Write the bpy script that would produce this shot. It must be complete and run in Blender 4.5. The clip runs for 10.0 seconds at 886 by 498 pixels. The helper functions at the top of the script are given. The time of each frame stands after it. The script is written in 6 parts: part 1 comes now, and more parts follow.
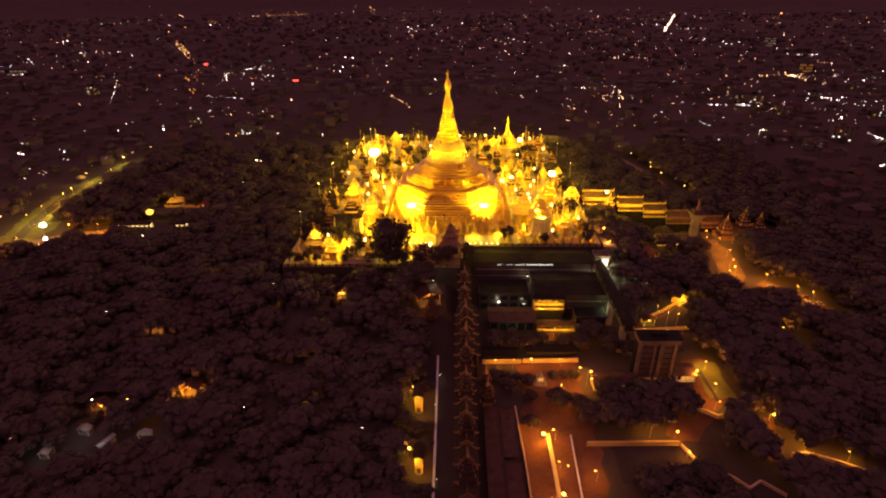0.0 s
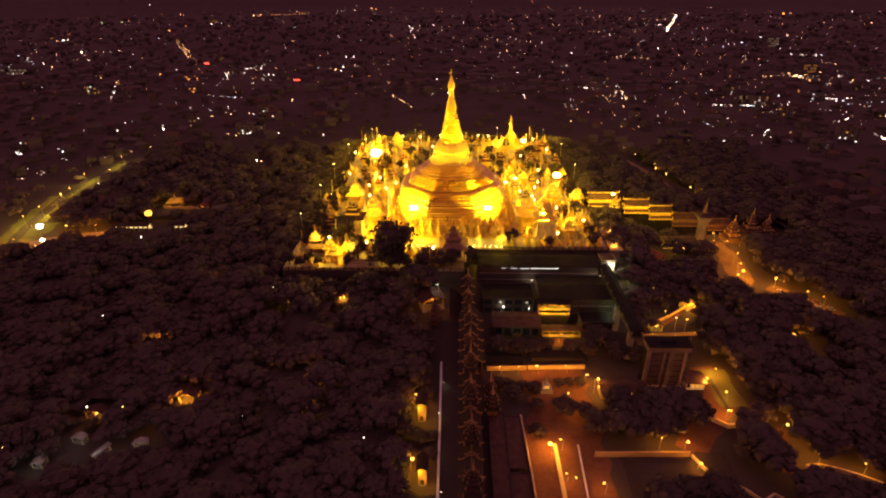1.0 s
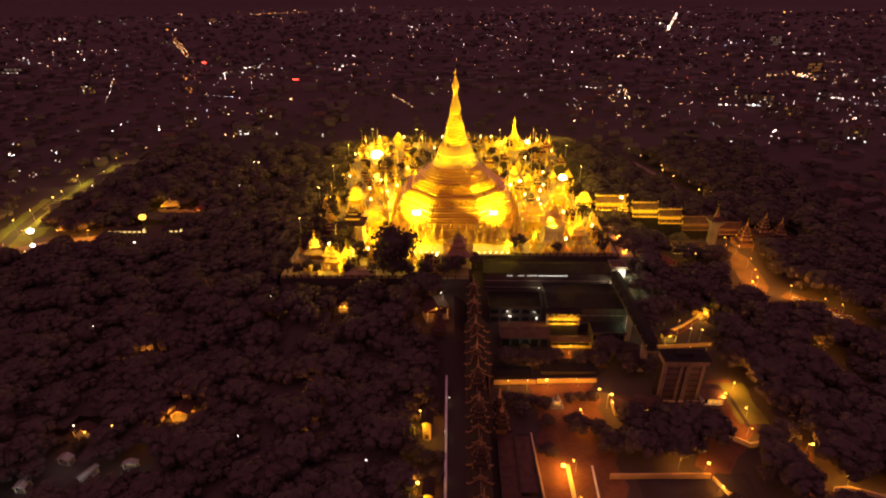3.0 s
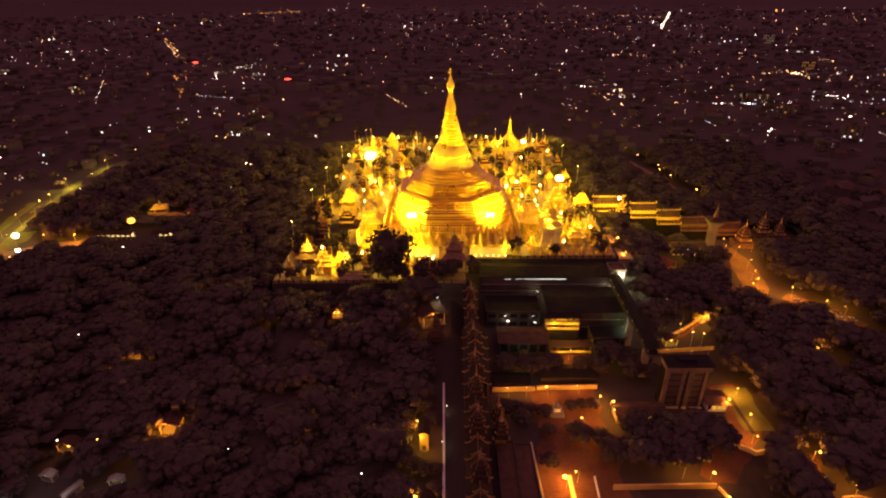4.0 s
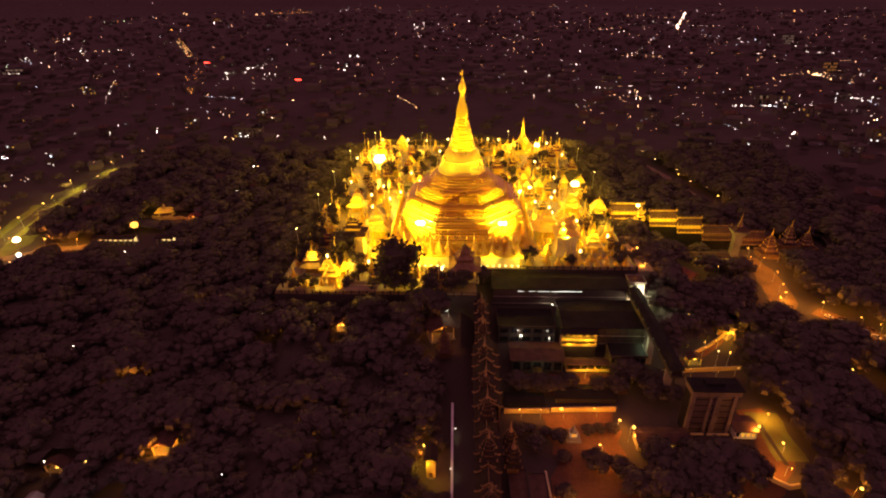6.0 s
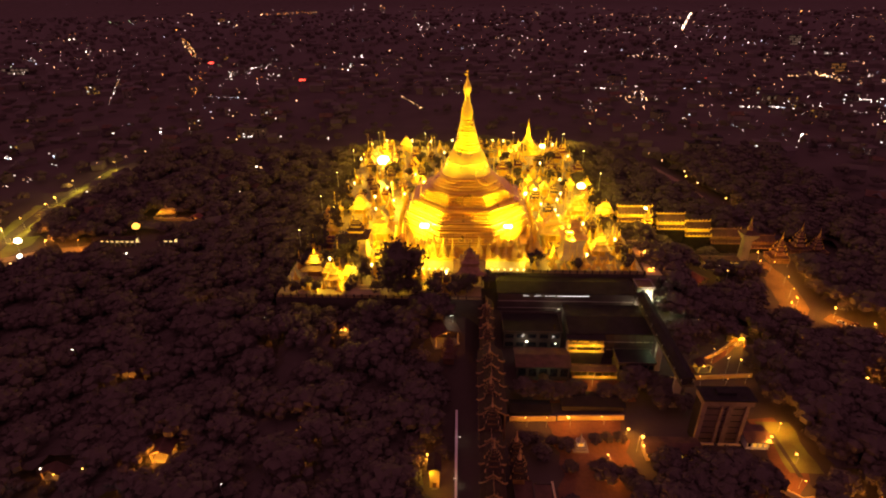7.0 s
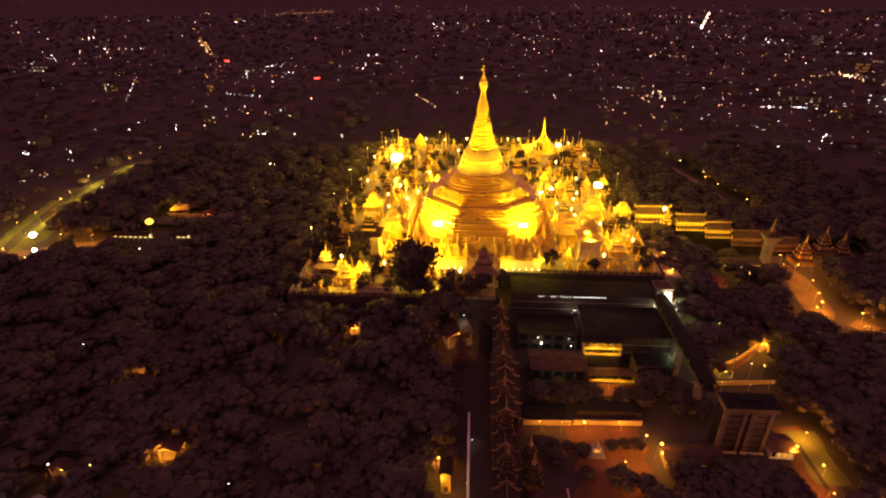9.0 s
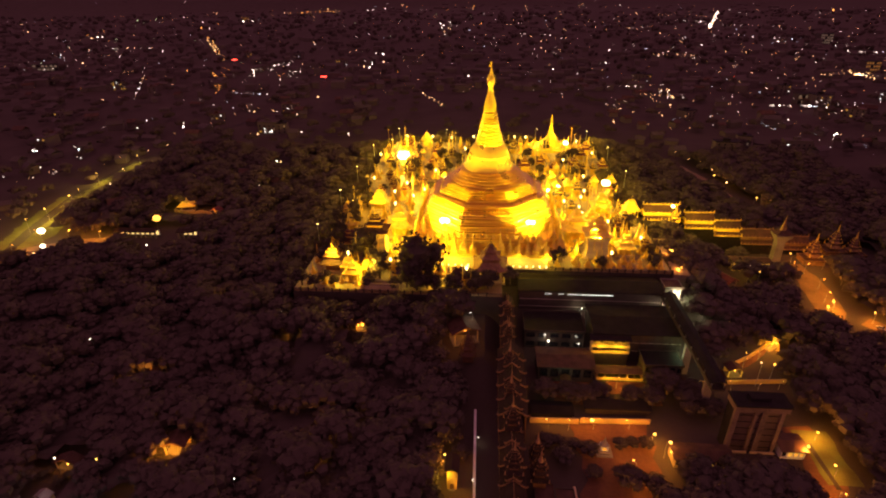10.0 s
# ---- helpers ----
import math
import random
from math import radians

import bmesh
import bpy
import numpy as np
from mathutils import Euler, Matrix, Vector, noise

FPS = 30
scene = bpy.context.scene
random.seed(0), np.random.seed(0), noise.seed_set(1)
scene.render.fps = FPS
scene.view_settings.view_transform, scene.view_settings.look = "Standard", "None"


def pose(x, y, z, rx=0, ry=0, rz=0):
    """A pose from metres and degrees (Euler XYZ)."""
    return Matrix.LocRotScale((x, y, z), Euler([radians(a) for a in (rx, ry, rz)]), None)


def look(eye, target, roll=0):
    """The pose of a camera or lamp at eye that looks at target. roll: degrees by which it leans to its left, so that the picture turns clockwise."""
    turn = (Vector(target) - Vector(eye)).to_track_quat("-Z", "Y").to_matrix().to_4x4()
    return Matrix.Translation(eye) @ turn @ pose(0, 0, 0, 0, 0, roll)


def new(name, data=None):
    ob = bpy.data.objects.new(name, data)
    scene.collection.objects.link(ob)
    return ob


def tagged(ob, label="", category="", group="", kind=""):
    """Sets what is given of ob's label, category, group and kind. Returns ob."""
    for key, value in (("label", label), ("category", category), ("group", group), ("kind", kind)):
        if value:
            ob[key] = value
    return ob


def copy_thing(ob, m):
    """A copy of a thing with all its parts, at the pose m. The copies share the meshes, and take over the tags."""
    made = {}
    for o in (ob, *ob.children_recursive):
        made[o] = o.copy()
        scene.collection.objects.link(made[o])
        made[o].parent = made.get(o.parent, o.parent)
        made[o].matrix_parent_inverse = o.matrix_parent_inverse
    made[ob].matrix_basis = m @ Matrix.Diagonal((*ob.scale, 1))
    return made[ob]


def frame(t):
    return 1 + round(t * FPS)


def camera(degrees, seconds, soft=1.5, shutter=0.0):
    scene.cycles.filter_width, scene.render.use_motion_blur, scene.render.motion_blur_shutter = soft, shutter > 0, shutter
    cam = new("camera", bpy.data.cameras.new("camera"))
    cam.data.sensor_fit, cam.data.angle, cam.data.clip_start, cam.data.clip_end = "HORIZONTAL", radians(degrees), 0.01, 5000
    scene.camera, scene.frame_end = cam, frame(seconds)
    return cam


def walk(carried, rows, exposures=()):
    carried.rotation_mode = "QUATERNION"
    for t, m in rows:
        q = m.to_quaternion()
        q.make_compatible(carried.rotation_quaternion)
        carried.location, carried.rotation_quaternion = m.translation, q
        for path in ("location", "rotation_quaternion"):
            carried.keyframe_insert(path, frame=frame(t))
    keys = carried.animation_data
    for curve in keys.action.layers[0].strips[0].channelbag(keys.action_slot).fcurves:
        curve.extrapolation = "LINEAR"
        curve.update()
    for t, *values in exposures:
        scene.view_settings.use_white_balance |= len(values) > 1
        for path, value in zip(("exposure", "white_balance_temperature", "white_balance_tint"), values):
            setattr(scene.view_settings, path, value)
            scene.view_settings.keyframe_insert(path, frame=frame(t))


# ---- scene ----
cam = camera(79.6, 10.0, soft=2.0)
PATH = [
    (0, (6.615, -339.638, 146.891), (6.559, -337.851, 145.996), -0.6),
    (0.5, (5.807, -336.52, 146.458), (5.751, -334.733, 145.562), -0.6),
    (1, (4.878, -333.469, 146.029), (4.82, -331.682, 145.133), -0.5),
    (1.5, (4.069, -330.351, 145.641), (4.01, -328.564, 144.744), -0.5),
    (2, (3.234, -327.243, 145.482), (3.174, -325.457, 144.583), -0.5),
    (2.5, (2.505, -324.255, 145.153), (2.443, -322.469, 144.254), -0.5),
    (4, (0.833, -314.379, 143.796), (0.798, -312.594, 142.894), -0.6),
    (4.5, (0.959, -310.692, 143.232), (0.919, -308.908, 142.331), -0.7),
    (5, (0.757, -307.196, 142.981), (0.706, -305.411, 142.079), -0.7),
    (5.5, (0.926, -303.387, 142.565), (0.862, -301.603, 141.664), -0.7),
    (7, (0.276, -295.18, 141.51), (0.188, -293.395, 140.611), -0.7),
    (7.5, (-0.044, -293.551, 140.822), (-0.138, -291.767, 139.923), -0.7),
    (8, (-0.256, -292.416, 140.152), (-0.359, -290.631, 139.255), -0.7),
    (8.5, (-0.55, -291.433, 139.298), (-0.667, -289.649, 138.401), -0.8),
    (9, (-0.667, -291.014, 138.487), (-0.801, -289.232, 137.589), -0.7),
    (9.5, (-0.887, -290.749, 137.557), (-1.037, -288.968, 136.659), -0.8),
    (10, (-1.105, -290.539, 136.629), (-1.261, -288.759, 135.73), -0.8),
]
walk(cam, [(t, look(eye, target, roll)) for t, eye, target, roll in PATH])
scene.view_settings.exposure = 0.1

# ---- night sky and lamps ----
world = bpy.data.worlds.new("night")
scene.world = world
world.use_nodes = True
wbg = world.node_tree.nodes["Background"]
wbg.inputs["Color"].default_value = (0.58, 0.195, 0.31, 1)
wbg.inputs["Strength"].default_value = 0.58

SODIUM = (1.0, 0.37, 0.035)
AMBER = (1.0, 0.30, 0.03)
GOLDEN = (1.0, 0.64, 0.035)
YELLOW = (1.0, 0.71, 0.05)
WHITE = (1.0, 0.86, 0.66)
COOL = (0.85, 0.95, 1.0)
GREEN = (0.75, 1.0, 0.55)
RED = (1.0, 0.06, 0.02)


def glow_lamp(x, y, z, watts, color, radius=0.4):
    data = bpy.data.lights.new("lamp_light", "POINT")
    data.energy, data.color, data.shadow_soft_size = watts, color, radius
    ob = new("lamp_light", data)
    ob.location = (x, y, z)
    return ob


def flood(eye, target, watts, color, degrees, blend=0.6, radius=0.6):
    data = bpy.data.lights.new("flood_light", "SPOT")
    data.energy, data.color, data.shadow_soft_size = watts, color, radius
    data.spot_size, data.spot_blend = radians(degrees), blend
    ob = new("flood_light", data)
    ob.matrix_world = look(eye, target)
    return ob


# ---- materials ----
def nodes_of(name):
    m = bpy.data.materials.new(name)
    m.use_nodes = True
    return m, m.node_tree.nodes, m.node_tree.links


def surface(name, color, other=None, rough=0.7, metal=0.0, scale=0.5, bump=0.3, fine=8.0, vary=0.0, wear=0.45):
    """Two-scale noise between two colours, with fine relief; vary tints each object a little."""
    m, n, l = nodes_of(name)
    p = n["Principled BSDF"]
    other = other or tuple(c * 0.6 for c in color)
    tc = n.new("ShaderNodeNewGeometry")
    big, small = n.new("ShaderNodeTexNoise"), n.new("ShaderNodeTexNoise")
    big.inputs["Scale"].default_value, big.inputs["Detail"].default_value = scale, 5
    small.inputs["Scale"].default_value, small.inputs["Detail"].default_value = fine, 3
    l.new(tc.outputs["Position"], big.inputs["Vector"])
    l.new(tc.outputs["Position"], small.inputs["Vector"])
    mixf = n.new("ShaderNodeMath")
    mixf.operation = "MULTIPLY_ADD"
    l.new(small.outputs["Fac"], mixf.inputs[0])
    mixf.inputs[1].default_value = 0.5
    l.new(big.outputs["Fac"], mixf.inputs[2])
    ramp = n.new("ShaderNodeValToRGB")
    ramp.color_ramp.elements[0].position, ramp.color_ramp.elements[1].position = wear, wear + 0.45
    ramp.color_ramp.elements[0].color, ramp.color_ramp.elements[1].color = (*other, 1), (*color, 1)
    l.new(mixf.outputs[0], ramp.inputs[0])
    out = ramp.outputs[0]
    if vary:
        info, hsv, mm = n.new("ShaderNodeObjectInfo"), n.new("ShaderNodeHueSaturation"), n.new("ShaderNodeMath")
        mm.operation = "MULTIPLY_ADD"
        l.new(info.outputs["Random"], mm.inputs[0])
        mm.inputs[1].default_value, mm.inputs[2].default_value = vary, 1 - vary / 2
        l.new(mm.outputs[0], hsv.inputs["Value"])
        l.new(out, hsv.inputs["Color"])
        out = hsv.outputs[0]
    l.new(out, p.inputs["Base Color"])
    rr = n.new("ShaderNodeMapRange")
    l.new(big.outputs["Fac"], rr.inputs[0])
    rr.inputs[3].default_value, rr.inputs[4].default_value = min(1, rough + 0.12), max(0.05, rough - 0.12)
    l.new(rr.outputs[0], p.inputs["Roughness"])
    p.inputs["Metallic"].default_value = metal
    p.inputs["Specular IOR Level"].default_value = 0.5 if rough < 0.65 else 0.1
    if bump:
        b = n.new("ShaderNodeBump")
        b.inputs["Strength"].default_value, b.inputs["Distance"].default_value = bump, 0.15
        l.new(small.outputs["Fac"], b.inputs["Height"])
        l.new(b.outputs[0], p.inputs["Normal"])
    return m


def glowing(name, color, strength):
    m, n, l = nodes_of(name)
    p = n["Principled BSDF"]
    p.inputs["Base Color"].default_value = (*[c * 0.5 for c in color], 1)
    p.inputs["Emission Color"].default_value = (*color, 1)
    p.inputs["Emission Strength"].default_value = strength
    return m


def glowing_varied(name, color, low, high):
    """Lamps of uneven strength, one strength for each loose piece."""
    m, n, l = nodes_of(name)
    p = n["Principled BSDF"]
    p.inputs["Base Color"].default_value = (*[c * 0.5 for c in color], 1)
    p.inputs["Emission Color"].default_value = (*color, 1)
    geo, pw, mr = n.new("ShaderNodeNewGeometry"), n.new("ShaderNodeMath"), n.new("ShaderNodeMapRange")
    pw.operation = "POWER"
    pw.inputs[1].default_value = 2.7
    l.new(geo.outputs["Random Per Island"], pw.inputs[0])
    l.new(pw.outputs[0], mr.inputs[0])
    mr.inputs[3].default_value, mr.inputs[4].default_value = low, high
    l.new(mr.outputs[0], p.inputs["Emission Strength"])
    return m


M_gold = surface("gold_leaf", (0.95, 0.68, 0.07), (0.84, 0.56, 0.05), 0.30, 0.7, 0.12, 0.04, 0.7, 0.0, 0.35)
M_gild = surface("gilded_paint", (0.90, 0.65, 0.08), (0.62, 0.41, 0.04), 0.45, 0.3, 0.4, 0.3, 3.0, 0.25)
# darker copy of the gilding; on the east stairway it stands for unlit roofs
M_darkgold = surface("dark_gilding", (0.27, 0.15, 0.06), (0.12, 0.065, 0.028), 0.55, 0.25, 0.4, 0.4, 3.0, 0.2)
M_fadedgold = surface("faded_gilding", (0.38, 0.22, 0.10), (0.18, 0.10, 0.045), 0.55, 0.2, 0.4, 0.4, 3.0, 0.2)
M_plaster = surface("limewashed_plaster", (0.64, 0.51, 0.25), (0.42, 0.32, 0.15), 0.85, 0, 0.15, 0.3, 2.0, 0.1)
M_ochre = surface("ochre_limewash", (0.62, 0.43, 0.14), (0.40, 0.26, 0.08), 0.85, 0, 0.15, 0.3, 2.0, 0.1)
# the marble's yellow tint carries the gold lamplight lying on the floor
M_stone = surface("gold_tinted_marble", (0.34, 0.25, 0.085), (0.16, 0.115, 0.04), 0.5, 0, 0.12, 0.15, 1.2)
M_wallold = surface("stained_dark_wall", (0.075, 0.060, 0.044), (0.040, 0.032, 0.025), 0.9, 0, 0.12, 0.4, 1.5)
M_roofred = surface("dark_red_roof", (0.17, 0.06, 0.04), (0.08, 0.03, 0.025), 0.7, 0, 0.3, 0.5, 3.0, 0.3)
M_roofgreen = surface("dull_green_roof", (0.085, 0.062, 0.026), (0.05, 0.036, 0.018), 0.6, 0, 0.3, 0.4, 3.0, 0.2)
M_roofgrey = surface("near_black_sheet_roof", (0.020, 0.016, 0.013), (0.012, 0.010, 0.008), 0.75, 0, 0.2, 0.4, 2.0, 0.3)
M_roofbrown = surface("brown_tin_roof", (0.10, 0.055, 0.035), (0.05, 0.03, 0.02), 0.7, 0, 0.3, 0.4, 2.5, 0.3)
M_darksheet = surface("blackened_sheet_roof", (0.022, 0.018, 0.016), (0.013, 0.011, 0.010), 0.9, 0, 0.3, 0.3, 2.0)
M_stairroof = surface("dark_stair_roof", (0.042, 0.027, 0.019), (0.024, 0.016, 0.012), 0.8, 0, 0.4, 0.5, 3.0, 0.3)
M_wood = surface("dark_teak", (0.13, 0.07, 0.035), (0.06, 0.03, 0.018), 0.7, 0, 0.4, 0.3, 4.0, 0.2)
M_concrete = surface("grey_concrete", (0.26, 0.22, 0.18), (0.15, 0.125, 0.10), 0.85, 0, 0.12, 0.3, 2.0, 0.1)
M_panel = surface("dark_brown_cladding", (0.12, 0.075, 0.05), (0.07, 0.045, 0.032), 0.55, 0, 0.2, 0.1, 2.0)
M_white = surface("white_painted_masonry", (0.80, 0.78, 0.72), (0.55, 0.52, 0.46), 0.7, 0, 0.2, 0.2, 2.0)
M_dirt = surface("packed_dirt_road", (0.19, 0.115, 0.05), (0.09, 0.055, 0.026), 0.95, 0, 0.09, 0.4, 0.8)
M_asphalt = surface("worn_asphalt", (0.060, 0.048, 0.038), (0.035, 0.028, 0.023), 0.9, 0, 0.08, 0.3, 1.5)
M_laterite = surface("laterite_yard", (0.16, 0.073, 0.038), (0.085, 0.040, 0.023), 0.95, 0, 0.09, 0.5, 0.8)
M_lane = surface("pale_concrete_lane", (0.24, 0.17, 0.11), (0.11, 0.08, 0.055), 0.9, 0, 0.12, 0.3, 1.4)
M_grass = surface("trodden_grass", (0.15, 0.16, 0.04), (0.09, 0.08, 0.025), 0.95, 0, 0.12, 0.6, 1.6)
M_ground = surface("dark_soil_and_scrub", (0.072, 0.055, 0.042), (0.060, 0.046, 0.035), 1.0, 0, 0.03, 0.6, 0.6)
M_leaf = surface("dark_foliage", (0.070, 0.055, 0.043), (0.062, 0.048, 0.038), 0.85, 0, 0.25, 0.1, 1.2, 0.15)
M_bark = surface("grey_bark", (0.12, 0.09, 0.065), (0.06, 0.045, 0.033), 0.95, 0, 1.0, 0.6, 5.0)
M_steel = surface("galvanised_steel", (0.35, 0.34, 0.32), (0.22, 0.21, 0.20), 0.5, 0.6, 0.6, 0.1, 6.0)
# city walls paler to offset shade on upright faces; both tones raised for haze
M_citywall = surface("city_wall_lightened", (0.125, 0.102, 0.086), (0.11, 0.09, 0.077), 0.9, 0, 0.05, 0.2, 0.5, 0.2)
M_city = surface("city_render", (0.092, 0.075, 0.063), (0.080, 0.065, 0.055), 0.9, 0, 0.05, 0.2, 0.5, 0.2)
M_glass = surface("dark_window_glass", (0.02, 0.02, 0.022), (0.012, 0.012, 0.014), 0.1, 0, 1, 0.0, 1)

L_sodium = glowing("sodium_bulb", (1.0, 0.56, 0.09), 5)
L_amber = glowing("amber_bulb", (1.0, 0.46, 0.06), 2.4)
L_white = glowing("white_bulb", (1.0, 0.9, 0.7), 6)
L_lantern = glowing("warm_lantern", (1.0, 0.74, 0.28), 6)
L_flood = glowing("floodlight_lens", (1.0, 0.78, 0.25), 14)
L_tube = glowing("fluorescent_tube", (0.95, 0.93, 0.85), 1.6)
L_warmwin = glowing("lamplit_room", (1.0, 0.56, 0.07), 0.6)
L_dimwin = glowing("dim_yellow_room", (1.0, 0.5, 0.1), 0.16)
L_coolwin = glowing("tubelit_room", (0.9, 0.80, 0.5), 0.08)
L_red = glowing("red_neon", (1.0, 0.05, 0.03), 7.0)
L_bay = glowing("arcade_bay_glow", (1.0, 0.66, 0.22), 1.5)
C_warm = glowing_varied("city_sodium", (1.0, 0.52, 0.20), 0.7, 13)
C_white = glowing_varied("city_white", (1.0, 0.80, 0.66), 0.6, 14)
C_cool = glowing_varied("city_cool", (0.76, 0.86, 1.0), 0.45, 9)
C_red = glowing_varied("city_red", (1.0, 0.10, 0.05), 0.8, 4)
C_green = glowing_varied("city_green", (0.70, 1.0, 0.45), 0.5, 5)
C_orange = glowing_varied("city_orange", (1.0, 0.36, 0.06), 1.5, 8)


# ---- mesh helpers ----
class Geo:
    """Gathers faces for one mesh."""

    def __init__(self):
        self.v, self.f = [], []

    def add(self, vs, fs):
        o = len(self.v)
        self.v.extend(vs)
        self.f.extend(tuple(i + o for i in face) for face in fs)
        return self

    def box(self, x0, x1, y0, y1, z0, z1):
        return self.add([(x0, y0, z0), (x1, y0, z0), (x1, y1, z0), (x0, y1, z0), (x0, y0, z1), (x1, y0, z1), (x1, y1, z1), (x0, y1, z1)],
                        [(3, 2, 1, 0), (4, 5, 6, 7), (0, 1, 5, 4), (1, 2, 6, 5), (2, 3, 7, 6), (3, 0, 4, 7)])

    def loft(self, rings, caps=True):
        k, vs, fs = len(rings[0]), [p for r in rings for p in r], []
        for a in range(len(rings) - 1):
            for i in range(k):
                j = (i + 1) % k
                fs.append((a * k + i, a * k + j, (a + 1) * k + j, (a + 1) * k + i))
        if caps:
            fs.append(tuple(range(k - 1, -1, -1)))
            fs.append(tuple((len(rings) - 1) * k + i for i in range(k)))
        return self.add(vs, fs)

    def lathe(self, profile, n=24, c=(0, 0), rot=0.0):
        """profile: (radius, height) upwards. With few sides the radius is the apothem."""
        grow = 1 / math.cos(math.pi / n) if n <= 8 else 1
        return self.loft([[(c[0] + max(r, 0.01) * grow * math.cos(rot + 2 * math.pi * i / n), c[1] + max(r, 0.01) * grow * math.sin(rot + 2 * math.pi * i / n), z)
                           for i in range(n)] for r, z in profile])

    def prism(self, poly, z0, z1):
        return self.loft([[(x, y, z0) for x, y in poly], [(x, y, z1) for x, y in poly]])

    def rod(self, a, b, r0, r1=None, n=6):
        a, b = Vector(a), Vector(b)
        r1 = r0 if r1 is None else r1
        q = (b - a).to_track_quat("Z", "Y")
        ring = lambda p, r: [tuple(p + q @ Vector((r * math.cos(2 * math.pi * i / n), r * math.sin(2 * math.pi * i / n), 0))) for i in range(n)]
        return self.loft([ring(a, r0), ring(b, r1)])

    def ball(self, c, r, n=8, squash=1.0):
        rows = max(3, n // 2)
        return self.lathe_at(c, [(r * math.sin(math.pi * k / rows), -r * squash * math.cos(math.pi * k / rows)) for k in range(rows + 1)], n)

    def lathe_at(self, c, profile, n):
        return self.loft([[(c[0] + max(r, 0.004) * math.cos(2 * math.pi * i / n), c[1] + max(r, 0.004) * math.sin(2 * math.pi * i / n), c[2] + z) for i in range(n)] for r, z in profile])

    def eaves(self, x, y, z, hx, hy, rise, top=0.5, lift=0.12, thick=0.25):
        """A hipped tier with swept eaves and raised corners."""
        def ring(ax, ay, zz, up):
            pts = []
            for sx, sy in ((-1, -1), (0, -1), (1, -1), (1, 0), (1, 1), (0, 1), (-1, 1), (-1, 0)):
                corner = sx and sy
                out = 1.06 if corner and up else 1.0
                pts.append((x + sx * ax * out, y + sy * ay * out, zz + (up if corner else 0)))
            return pts
        m = min(hx, hy)
        return self.loft([ring(hx * 0.9, hy * 0.9, z - thick, lift * m * 0.8), ring(hx, hy, z - thick * 0.4, lift * m), ring(hx, hy, z, lift * m),
                          ring(hx - m * (1 - top) * 0.55, hy - m * (1 - top) * 0.55, z + rise * 0.42, lift * m * 0.15), ring(hx - m * (1 - top), hy - m * (1 - top), z + rise, 0)])

    def gable(self, x0, x1, y0, y1, z, rise, along="y", thick=0.3, over=0.0):
        """A gabled roof of two sloping slabs with an open underside filled."""
        if along == "y":
            xm = (x0 + x1) / 2
            prof = [(x0, z), (xm, z + rise), (x1, z), (x1, z - thick), (xm, z + rise - thick * 2), (x0, z - thick)]
            return self.loft([[(a, y0, b) for a, b in prof], [(a, y1, b) for a, b in prof]])
        ym = (y0 + y1) / 2
        prof = [(y0, z), (ym, z + rise), (y1, z), (y1, z - thick), (ym, z + rise - thick * 2), (y0, z - thick)]
        return self.loft([[(x0, a, b) for a, b in prof], [(x1, a, b) for a, b in prof]])

    def finials(self, a, b, step, h, w=0.3):
        """A row of flame-shaped points between two places."""
        a, b = Vector(a), Vector(b)
        n = max(1, int((b - a).length / step))
        for i in range(n + 1):
            p = a.lerp(b, i / n)
            hh = h * (1.6 if i in (0, n) else 1.0)
            if i:
                self.rod(tuple(a.lerp(b, (i - 1) / n)), tuple(p), w * 0.7, n=4)
            self.add([(p.x - w, p.y - w, p.z), (p.x + w, p.y - w, p.z), (p.x + w, p.y + w, p.z), (p.x - w, p.y + w, p.z), (p.x, p.y, p.z + hh)],
                     [(0, 1, 4), (1, 2, 4), (2, 3, 4), (3, 0, 4)])
        return self

    def mesh(self, name, material, smooth=False):
        me = bpy.data.meshes.new(name)
        me.from_pydata(self.v, [], self.f)
        me.validate()
        if smooth:
            me.polygons.foreach_set("use_smooth", [True] * len(me.polygons))
            me.set_sharp_from_angle(angle=radians(35))
        me.materials.append(material)
        me.update()
        return me


def part(name, geo, material, parent=None, label="", smooth=False):
    ob = new(name, geo.mesh(name, material, smooth))
    if parent:
        ob.parent = parent
    return tagged(ob, label)


def thing(name, x, y, z, label, category, group="", turn=0.0):
    ob = new(name)
    ob.empty_display_size = 0.5
    ob.location, ob.rotation_euler = (x, y, z), (0, 0, radians(turn))
    return tagged(ob, label, category, group)


def setting(name, geo, material, label, category, smooth=False):
    return tagged(part(name, geo, material, smooth=smooth), label, category, kind="structure")


def smooth01(a):
    a = min(1.0, max(0.0, a))
    return a * a * (3 - 2 * a)


# the hilltop platform: west and north parts reach further than the south-east, which is cut back
PX0, PX1, PY0, PYE, PY1, PXC = -96.0, 96.0, -68.0, -40.0, 205.0, 8.0


def off_platform(x, y):
    south = PY0 if x < PXC else PYE
    dx, dy = max(PX0 - x, 0, x - PX1), max(south - y, 0, y - PY1)
    return math.hypot(dx, dy)


def ground_z(x, y):
    d = off_platform(x, y)
    z = -24.0 + 13.0 * (1 - smooth01(d / 55.0)) - 2.0 * smooth01((d - 250) / 400)
    far = math.hypot(x, y)
    if far > 3900:
        z += 165 * smooth01((far - 3900) / 900)
    if d > 70:
        z += 1.2 * noise.noise((x / 90, y / 90, 0)) * smooth01((d - 70) / 80)
    return z

